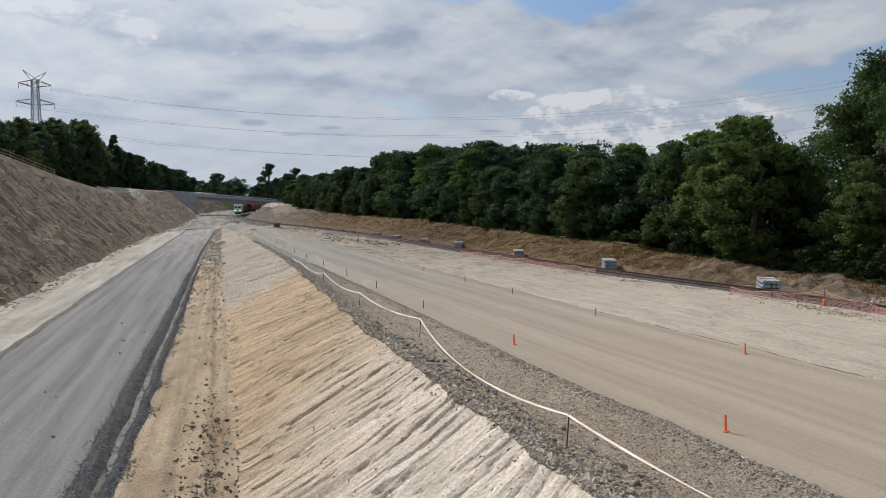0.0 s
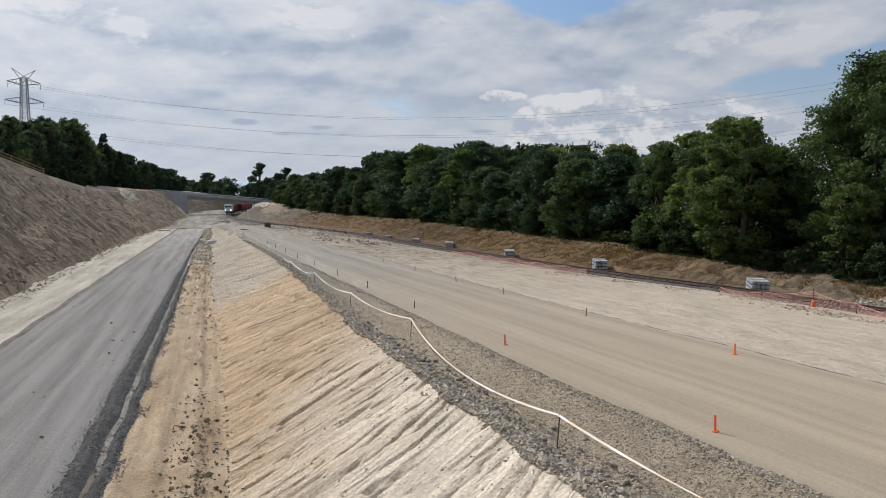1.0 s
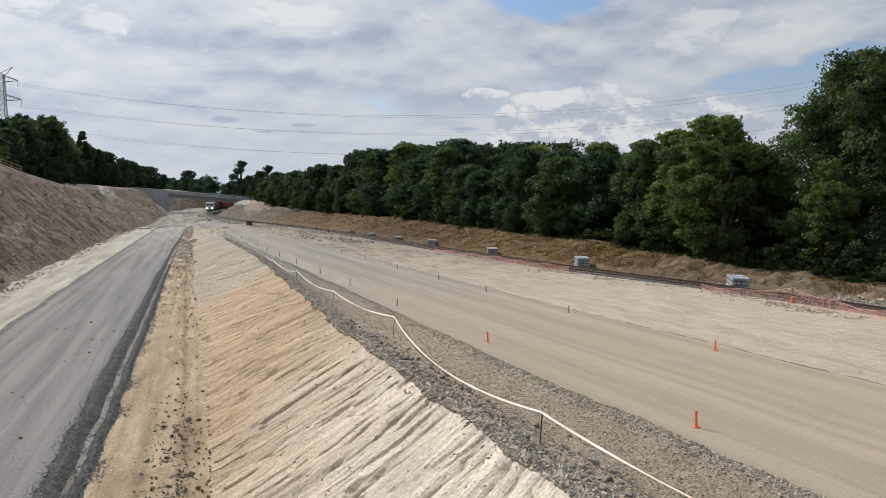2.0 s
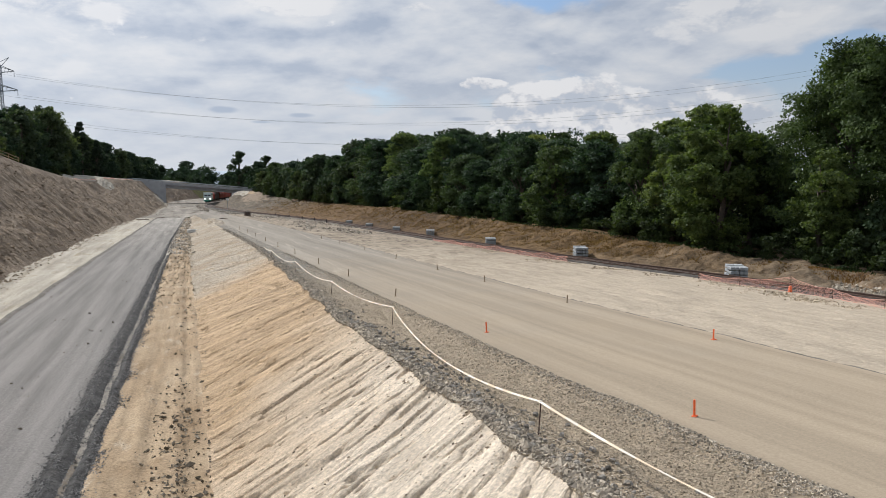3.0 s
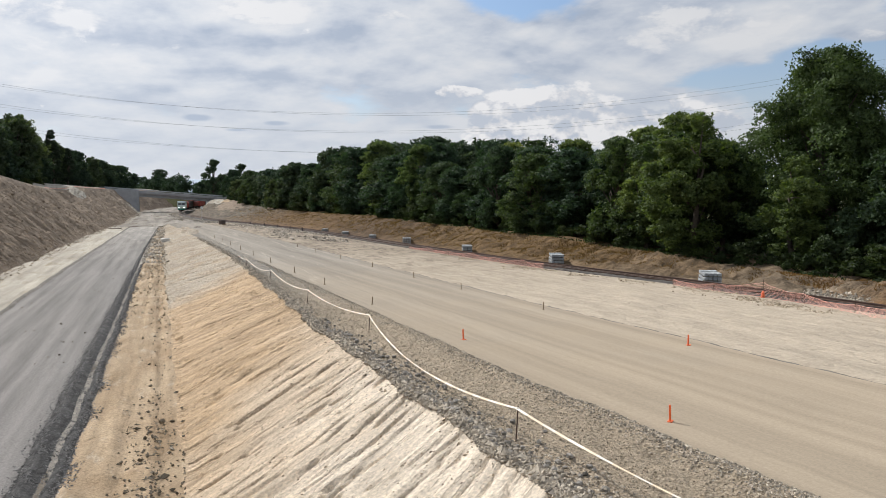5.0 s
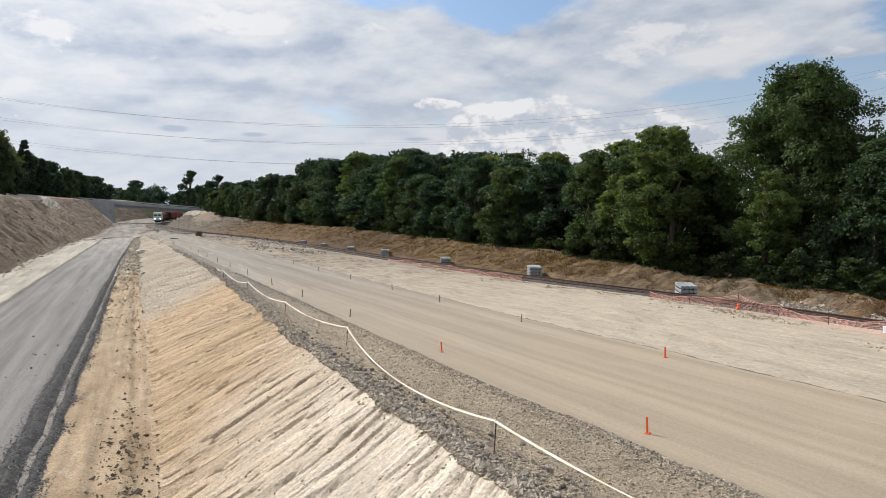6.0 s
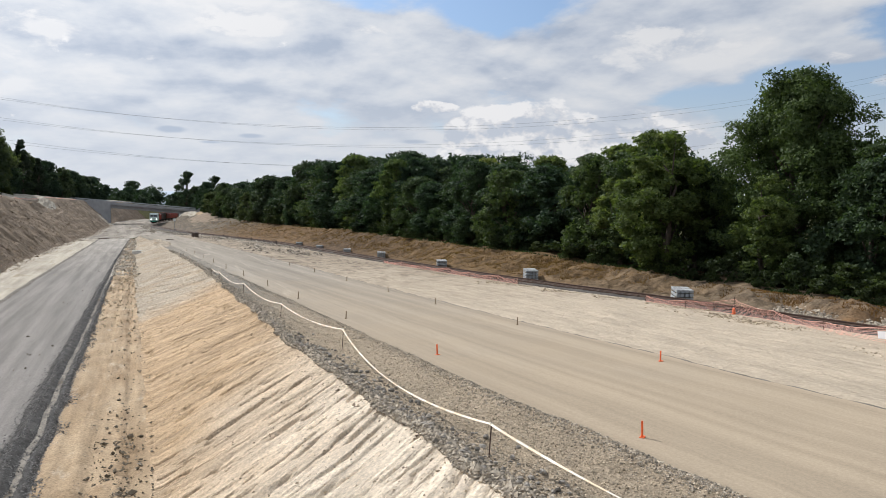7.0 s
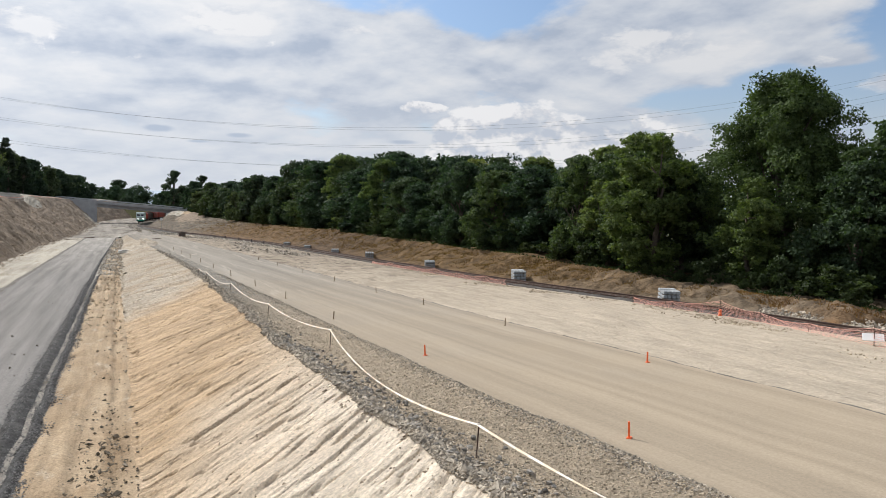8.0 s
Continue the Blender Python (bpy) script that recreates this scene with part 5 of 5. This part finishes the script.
# white board hung on the net
board = thing("white_board", pose(29.95, 24.9, ground_z(29.95, 25.0) + 0.45, -42, 0, -42), "blank white board fixed to the orange net", "sign")
part("panel", boxm((0.85, 0.03, 0.38), (0, -0.05, 0), bevel=0.01), solid("white_sheet", (0.85, 0.85, 0.83), 0.5, vary=0.05), board)

# wooden guard fence on the top of the cutting
def rail_fence(ys):
    root = thing("wooden_fence", pose(0, 0, 0), "rough wooden rail fence on top of the cutting", "fence")
    pts = [Vector((float(x_cut_crest(v)) - 0.5, v, float(z_cut_crest(v)))) for v in ys]
    for p in pts:
        v, f = tube_data([p + Vector((0, 0, -0.4)), p + Vector((0.05, 0, 1.15))], [0.07, 0.06], 7)
        link_mesh("post", v, f, M_WOOD, root)
    for p, q in zip(pts, pts[1:]):
        for z in (0.55, 1.05):
            v, f = tube_data([p + Vector((0, 0, z)), (p + q) / 2 + Vector((0, 0, z - 0.06)), q + Vector((0, 0, z))], [0.055, 0.05, 0.055], 6)
            link_mesh("rail", v, f, M_WOOD, root)


rail_fence([100 + 5.5 * k for k in range(11)])


# ---------------- things lying about the site ----------------
def crate(m):
    root = thing("steel_cage_container", m, "dark steel cage container standing on the flat sand", "container")
    part("tank", boxm((1.05, 1.05, 0.95), (0, 0, 0.68), bevel=0.08), M_WAGON_G, root)
    part("pallet", boxm((1.2, 1.2, 0.16), (0, 0, 0.10), bevel=0.02), M_WOOD, root)
    for sx in (-0.57, 0.57):
        for k in range(4):
            part("bar", boxm((0.04, 0.04, 1.05), (sx, -0.55 + k * 0.367, 0.70)), M_RUST, root)
    for sy in (-0.57, 0.57):
        for z in (0.3, 0.75, 1.2):
            part("bar", boxm((1.18, 0.04, 0.04), (0, sy, z)), M_RUST, root)


crate(pose(10.6, 189, float(z_right(189)) - 0.05, 0, 0, 20))
pit = thing("inlet_chamber", pose(-0.6, 138, float(z_left(138)) + 0.22, 0, 0, 4), "pale concrete drain inlet with a black plate for its shaded mouth", "drain")
bm = bmesh.new()
for size, at in (((2.6, 0.5, 0.45), (0, 1.0, 0.15)), ((0.5, 2.0, 0.45), (-1.2, 0, 0.15)), ((1.0, 2.0, 0.40), (0.9, 0, 0.15)), ((2.2, 0.3, 0.22), (0.1, -1.0, 0.08))):
    add_box(bm, size, at, bevel=0.03)
part("rim", bm, solid("bright_concrete", (0.58, 0.57, 0.54), 0.85, vary=0.12), pit)
# flat black plate in place of the shade inside the opening
part("mouth", boxm((1.3, 1.5, 0.08), (-0.3, 0, 0.0)), M_BLACK, pit)
for k, (x, yy) in enumerate(((-12.8, 196), (-9.5, 205), (4.6, 172))):
    planks = thing("plank_pile", pose(x, yy, ground_z(x, yy) + 0.02, 0, 0, 15 + 25 * k), "dark weathered planks lying on the bare ground", "planks")
    for j in range(4):
        part("plank", boxm((2.6, 0.24, 0.06), (0.1 * j, (j - 1.5) * 0.3, 0.04 + 0.055 * (j % 2)), Matrix.Rotation(0.06 * j, 4, "Z"), bevel=0.01), M_RUST, planks)


def mound(name, x, yy, rx, ry, h, mat, label, seed):
    n = 40
    verts, faces = [], []
    for i in range(n + 1):
        for j in range(n + 1):
            a, b = (i / n * 2 - 1), (j / n * 2 - 1)
            r = math.hypot(a, b)
            e = max(0.0, 1 - r) ** 0.8
            z = h * e * (1 + 0.35 * float(fbm(np.array(a * 2.2 + seed), np.array(b * 2.2), 4))) + (0.25 * float(vnoise(a * 9 + seed, b * 9)) * min(1, e * 4))
            wx, wy = x + a * rx, yy + b * ry
            verts.append((wx, wy, ground_z(wx, wy) + z - 0.12 * (1 if e == 0 else 0)))
    for i in range(n):
        for j in range(n):
            q = i * (n + 1) + j
            faces.append((q, q + n + 1, q + n + 2, q + 1))
    tagged(link_mesh(name, verts, faces, mat, smooth=True), label, "spoil heap")


mound("spoil_heap", 24.5, 322, 7, 20, 1.0, M_PATH, "rough pale bank of dug earth beside the bridge", 3)
mound("spoil_heap", 19.5, 290, 5, 26, 0.9, M_CUT, "rough brown bank of dug earth beside the track", 8)
mound("spoil_heap", 12.8, 318, 3.6, 16, 1.5, M_BANK, "grey broken rock heaped beside the track", 29)
mound("spoil_heap", 15.8, 334, 4.2, 15, 2.0, M_STRIP_PALE, "jagged pale bank of broken rock beside the bridge", 17)
mound("spoil_heap", -24.6, 240, 2.2, 9, 0.7, M_STRIP_PALE, "fresh pale clay laid bare near the cutting's top", 23)
mound("spoil_heap", -14.6, 338, 3.2, 6, 1.0, M_STRIP_PALE, "low heap of rubble at the bridge's foot", 5)
mound("spoil_heap", 1.2, 150, 3.2, 16, 0.7, M_SLOPE, "low heap of yellow sand at the embankment's end", 12)


# ---------------- loose stones ----------------
def stone_shapes(rng, n):
    base = np.array([(1, 0, 0), (-1, 0, 0), (0, 1, 0), (0, -1, 0), (0, 0, 1), (0, 0, -1)], float)
    v = np.repeat(base[None], n, 0) + rng.normal(size=(n, 6, 3)) * 0.28
    return v * rng.uniform(0.6, 1.25, (n, 1, 3))


OCTA = np.array([(0, 2, 4), (2, 1, 4), (1, 3, 4), (3, 0, 4), (2, 0, 5), (1, 2, 5), (3, 1, 5), (0, 3, 5)])


def scatter(name, xs, ys, zs, sizes, mat, label, seed, group=""):
    rng = np.random.RandomState(seed)
    n = len(xs)
    v = stone_shapes(rng, n) * np.asarray(sizes)[:, None, None]
    v[:, :, 2] *= 0.75
    v += np.stack([xs, ys, zs], -1)[:, None, :]
    f = (OCTA[None] + (np.arange(n) * 6)[:, None, None]).reshape(-1, 3)
    return tagged(quick_mesh(name, v.reshape(-1, 3), f, mat), label, kind="stuff", group=group)


def near_ys(rng, n, y0, y1):
    """More of them near the bridge."""
    u = rng.rand(n)
    return y0 * (y1 / y0) ** u


SR = np.random.RandomState(11)
# coarse dark stones along the crest
n = 13000
ys = near_ys(SR, n, 9.5, 120)
s = np.abs(SR.normal(size=n)) * 0.20 - 0.10
xs = x_crest(ys) + s * 1.3 - 0.05
zs = z_right(ys) + np.where(xs < x_crest(ys), (xs - x_crest(ys)) * 0.5, 0.0) + 0.02
scatter("crest_stones", xs, ys, zs, SR.uniform(0.022, 0.058, n) * (1 + (SR.rand(n) < 0.06)), M_STONES, "coarse dark crushed stone along the slope's crest", 1)
# finer stones over the shoulder: grey along its edges, sandy in the middle
n = 15000
ys = near_ys(SR, n, 9.5, 70)
t = np.where(SR.rand(n) < 0.55, 1 - np.abs(SR.normal(size=n)) * 0.09, 0.05 + np.abs(SR.normal(size=n)) * 0.14)
xs = x_crest(ys) + (x_rroad_l(ys) - x_crest(ys)) * t
scatter("shoulder_stones", xs, ys, z_right(ys) + 0.006 + shoulder_relief(t, ys, xs), SR.uniform(0.012, 0.036, n), M_STONES, "small grey stones along the gravel shoulder", 2)
n = 14000
ys = near_ys(SR, n, 9.5, 60)
t = SR.uniform(0.08, 0.95, n)
xs = x_crest(ys) + (x_rroad_l(ys) - x_crest(ys)) * t
scatter("shoulder_stones", xs, ys, z_right(ys) + 0.004 + shoulder_relief(t, ys, xs), SR.uniform(0.010, 0.032, n), rubble("sandy_gravel", (0.22, 0.18, 0.13), (0.46, 0.385, 0.285)), "small sandy stones over the gravel shoulder", 12)
# edging of the grey road
n = 30000
ys = near_ys(SR, n, 20, 90)
first = SR.rand(n) < 0.6
t = np.where(first, 0.27 + SR.normal(size=n) * 0.12, 0.90 + SR.normal(size=n) * 0.10)
t = np.where(SR.rand(n) < 0.20, SR.uniform(-0.2, 1.3, n), t)
xs = x_lroad_r(ys) + (x_berm_r(ys) - x_lroad_r(ys)) * t
zs = z_left(ys) + np.where(first, 0.15 * np.exp(-((t - 0.27) / 0.16) ** 2), 0.09 * np.exp(-((t - 0.86) / 0.09) ** 2))
scatter("edging_stones", xs, ys, zs, SR.uniform(0.016, 0.046, n), M_STONES_DARK, "dark crushed stones heaped along the grey road", 3)
# dark clods on the toe path
n = 700
ys = near_ys(SR, n, 19, 60)
ys = np.where(SR.rand(n) < 0.7, 19 + np.abs(SR.normal(size=n)) * 6, ys)
xs = np.clip(-0.8 + SR.normal(size=n) * 0.55, -2.8, 0.1)
scatter("soil_clods", xs, ys, z_left(ys) + 0.03, SR.uniform(0.02, 0.06, n) * (1 + 0.9 * (SR.rand(n) < 0.15)), M_CLODS, "dark clods of soil scattered over the sandy strip", 4)
# rubble by the track and grey stones beyond the net
n = 2600
ys = SR.uniform(26, 40, n)
xs = 36.3 + (40 - ys) * 0.12 + SR.normal(size=n) * 0.9
scatter("track_rubble", xs, ys, ground_zs(xs, ys) + 0.05, SR.uniform(0.05, 0.14, n), M_STONES, "grey rubble beyond the orange net", 5)
n = 1500
ys = SR.uniform(150, 330, n)
xs = x_rail(ys) - 2.6 + SR.normal(size=n) * 0.8
scatter("track_rubble", xs, ys, ground_zs(xs, ys) + 0.05, SR.uniform(0.05, 0.28, n), rubble("pale_rubble", (0.25, 0.22, 0.18), (0.5, 0.45, 0.38)), "pale rubble along the foot of the track", 6)
# lumps of earth along the net fence
n = 3600
ys = near_ys(SR, n, 20, 80)
xs = np.where(ys < 46, np.interp(ys, [20, 25.5, 30.6, 38, 46], [28.6, 29.6, 30.9, 31.3, 30.2]), x_rail(ys) - 2.2) - np.abs(SR.normal(size=n)) * 1.1
scatter("earth_lumps", xs, ys, ground_zs(xs, ys) + 0.02, SR.uniform(0.02, 0.075, n) * (1 + (SR.rand(n) < 0.05)), rubble("sandy_lumps", (0.30, 0.24, 0.165), (0.47, 0.395, 0.29)), "sandy lumps of dug earth along the net fence", 7)


# ---------------- dry grass on the bank ----------------
def grass(name, n, seed, y0, y1, s0, s1, mat, label, tall):
    rng = np.random.RandomState(seed)
    ys = near_ys(rng, n, y0, y1)
    t = rng.uniform(s0, s1, n)
    keep = fbm(ys * 0.10, t * 3 + seed, 3) + 0.55 * np.clip((ys - 48) / 25, -0.6, 1) > rng.uniform(-0.5, 0.4, n)
    ys, t = ys[keep], t[keep]
    n = len(ys)
    xa = x_rail(ys) + 2.4
    xs = xa + (x_bank(ys) - xa) * t
    zs = ground_zs(xs, ys) - 0.05
    zs = zs + fbm(xs * 0.35, ys * 0.35, 4) * 0.40 * np.clip((t - 0.12) / 0.25, 0, 1) * np.clip((1 - t) / 0.1, 0, 1)
    h = rng.uniform(0.5, 1.3, n) * tall
    w = h * 0.16 * (1 + ys / 90)
    a = rng.uniform(0, math.pi, n)
    lx, ly = rng.normal(size=n) * 0.35 * h, rng.normal(size=n) * 0.35 * h
    c, sn = np.cos(a) * w, np.sin(a) * w
    v = np.stack([np.stack([xs - c, ys - sn, zs], -1), np.stack([xs + c, ys + sn, zs], -1), np.stack([xs + lx + c * 0.4, ys + ly + sn * 0.4, zs + h], -1), np.stack([xs + lx - c * 0.8, ys + ly - sn * 0.8, zs + h * 0.9], -1)], 1)
    f = np.arange(n * 4).reshape(-1, 4)
    tagged(quick_mesh(name, v.reshape(-1, 3), f, mat), label, kind="stuff")


grass("dry_grass", 16000, 31, 30, 260, 0.55, 1.0, M_DRYGRASS, "dry golden grass covering the railway bank", 0.12)
M_BRACKEN = leafage("dry_bracken", (0.11, 0.058, 0.026), (0.27, 0.15, 0.060), trans=0.3, own_tint=False)
grass("dry_bracken", 9000, 33, 24, 46, 0.45, 1.05, M_BRACKEN, "rust-brown dry bracken on the bank's top", 0.13)
grass("dry_grass", 24000, 34, 60, 240, 0.25, 1.0, M_DRYGRASS, "tufts of golden grass hanging over the bank", 0.13)
grass("weeds", 7000, 32, 24, 300, 0.97, 1.25, M_LEAF_D, "green weeds at the wood's foot", 0.2)


# ---------------- single stones lying on the shoulder and along the crest ----------------
def single_stones(parent, count, y0, y1):
    rng = np.random.RandomState(77)
    meshes = []
    for k in range(8):
        bm = bmesh.new()
        bmesh.ops.create_icosphere(bm, subdivisions=1, radius=1.0)
        for v in bm.verts:
            v.co *= rng.uniform(0.72, 1.18)
        for v in bm.verts:
            v.co.z *= 0.7
        me = bpy.data.meshes.new("stone")
        bm.to_mesh(me)
        bm.free()
        me.materials.append(M_ONE_STONE)
        meshes.append(me)
    for k in range(count):
        yy = rng.uniform(y0, y1)
        t = abs(rng.normal()) * 0.16
        x = float(x_crest(yy)) + t * (float(x_rroad_l(yy)) - float(x_crest(yy))) + 0.02
        r = rng.uniform(0.045, 0.10)
        ob = new("stone", meshes[k % 8])
        ob.parent = parent
        ob.matrix_basis = pose(x, yy, float(z_right(yy)) + float(shoulder_relief(t, yy, x)) + r * 0.35, rng.uniform(-25, 25), rng.uniform(-25, 25), rng.uniform(0, 360)) @ Matrix.Diagonal((r, r * rng.uniform(0.7, 1.1), r, 1))


M_ONE_STONE = solid("loose_grey_stone", (0.25, 0.23, 0.20), 0.9, vary=0.3, scale=2.0, by_object=0.45)
single_stones(bpy.data.objects["gravel_shoulder"], 280, 11.0, 34.0)


# ---------------- small railway fittings and far clutter ----------------
signal = thing("track_signal", pose(float(x_rail(262)) + 2.1, 262, float(z_rail(262)) - 0.1), "small round signal disc on a thin post beside the track", "signal")
v, f = tube_data([(0, 0, 0), (0, 0, 3.3)], [0.06, 0.05], 8)
link_mesh("post", v, f, M_STEEL, signal)
bm = bmesh.new()
bmesh.ops.create_cone(bm, cap_ends=True, segments=20, radius1=0.45, radius2=0.45, depth=0.06, matrix=Matrix.Translation((0, -0.09, 3.2)) @ Matrix.Rotation(radians(90), 4, "X"))
part("disc", bm, M_LOCO_W, signal)
part("base", boxm((0.5, 0.5, 0.3), (0, 0, 0.1), bevel=0.03), M_CONCRETE, signal)
for yy in (150, 160, 170, 181, 192):
    xx = float(x_rail(yy)) - 1.9
    peg = thing("track_marker", pose(xx, yy, ground_z(xx, yy)), "short dark marker post beside the track", "marker post", "marker posts along the track")
    part("post", boxm((0.16, 0.16, 0.75), (0, 0, 0.32), bevel=0.02), M_BLACK, peg)
    part("cap", boxm((0.2, 0.2, 0.06), (0, 0, 0.72), bevel=0.02), M_RUST, peg)
net_fence([(float(x_cut_crest(v)) - 0.3, v, float(z_cut_crest(v))) for v in (205, 220, 236, 252, 268, 285, 302, 320)], [0.35, 0.3, 0.35, 0.3, 0.35, 0.3, 0.35, 0.3])

# clods along the foot of the cutting, and churned lumps at the slope's far foot
n = 2600
ys = SR.uniform(60, 335, n)
xs = x_cut_toe(ys) + SR.normal(size=n) * 0.7 + 0.2
scatter("toe_clods", xs, ys, ground_zs(xs, ys) + 0.02, SR.uniform(0.03, 0.12, n) * (1 + (SR.rand(n) < 0.06)), rubble("brown_clods", (0.16, 0.12, 0.085), (0.36, 0.29, 0.21)), "brown clods fallen to the foot of the cutting", 41)
n = 3600
ys = 45 + 127 * np.sqrt(SR.rand(n))
xs = x_berm_r(ys) + (x_toe(ys) - x_berm_r(ys)) * SR.uniform(0.0, 1.15, n)
scatter("churned_lumps", xs, ys, z_left(ys) + 0.03, SR.uniform(0.03, 0.13, n), rubble("sand_lumps", (0.24, 0.185, 0.12), (0.50, 0.42, 0.31)), "churned sandy lumps between road edge and slope", 42)
n = 420
ys = SR.uniform(190, 330, n)
xs = x_cut_toe(ys) + (x_rail(ys) - 2 - x_cut_toe(ys)) * SR.uniform(0.0, 1.0, n)
scatter("junction_clods", xs, ys, ground_zs(xs, ys) + 0.02, SR.uniform(0.03, 0.10, n), M_CLODS, "scattered clods on the flat pale ground", 43)

# lumps on the face of the cutting
n = 9000
ys = near_ys(SR, n, 55, 300)
t = SR.uniform(0.05, 0.97, n) ** 0.8
xs = x_cut_crest(ys) + (x_cut_toe(ys) - x_cut_crest(ys)) * t
zs = z_cut_crest(ys) + (z_left(ys) - z_cut_crest(ys)) * t + r_cut(t, ys, xs)
scatter("bank_lumps", xs, ys, zs, SR.uniform(0.04, 0.17, n) * (1 + 1.2 * (SR.rand(n) < 0.05)), rubble("brown_bank_lumps", (0.13, 0.098, 0.07), (0.36, 0.285, 0.205)), "brown lumps of clay and stone on the cutting's face", 51)
# crumbs lodged in the rills of the slope, and stones rolled down from the crest
n = 1500
ys = near_ys(SR, n, 14, 75)
t = np.where(SR.rand(n) < 0.45, 1 - np.abs(SR.normal(size=n)) * 0.10, SR.rand(n))
t = np.clip(t, 0.02, 0.99)
xs = x_toe(ys) + (x_crest(ys) - x_toe(ys)) * t
zs = z_left(ys) + (z_right(ys) - z_left(ys)) * t + r_slope(t, ys, xs)
scatter("slope_crumbs", xs, ys, zs, SR.uniform(0.012, 0.04, n) * (1 + 0.8 * (SR.rand(n) < 0.08)), rubble("brown_crumbs", (0.15, 0.115, 0.08), (0.40, 0.32, 0.225)), "small brown crumbs and stones on the sand slope", 52)
# broken ground between the upper road and the track, far along
n = 5200
ys = SR.uniform(105, 260, n)
u = np.clip(0.62 + SR.normal(size=n) * 0.28, 0.05, 1.0)
xa = np.where(ys < 206, x_rroad_r(ys) + 1.0, x_rail(ys) - 8.0)
xs = xa + (x_rail(ys) - 1.6 - xa) * u
keep = fbm(ys * 0.06, xs * 0.2, 3) > -0.05
xs, ys = xs[keep], ys[keep]
scatter("broken_ground", xs, ys, ground_zs(xs, ys) + 0.03, SR.uniform(0.05, 0.20, len(xs)) * (1 + 0.8 * (SR.rand(len(xs)) < 0.08)), rubble("grey_brown_rubble", (0.12, 0.10, 0.078), (0.46, 0.41, 0.34)), "grey and brown rubble strewn before the track", 53)
# odd lumps dropped on the grey road
n = 90
ys = near_ys(SR, n, 26, 190)
xs = x_lroad_l(ys) + (x_lroad_r(ys) - x_lroad_l(ys)) * SR.rand(n)
scatter("road_lumps", xs, ys, z_left(ys) + 0.06, SR.uniform(0.03, 0.08, n), M_CLODS, "odd dark lumps dropped on the grey road", 54)
# rubble round the drain inlet and on the churned strip's far end
n = 2200
ys = SR.uniform(95, 200, n)
xs = x_berm_r(ys) + np.abs(SR.normal(size=n)) * 1.3 - 0.2
scatter("strip_rubble", xs, ys, z_left(ys) + 0.05, SR.uniform(0.06, 0.22, n), rubble("pale_grey_rubble", (0.16, 0.135, 0.10), (0.55, 0.50, 0.42)), "pale and grey rubble round the drain inlet", 55)
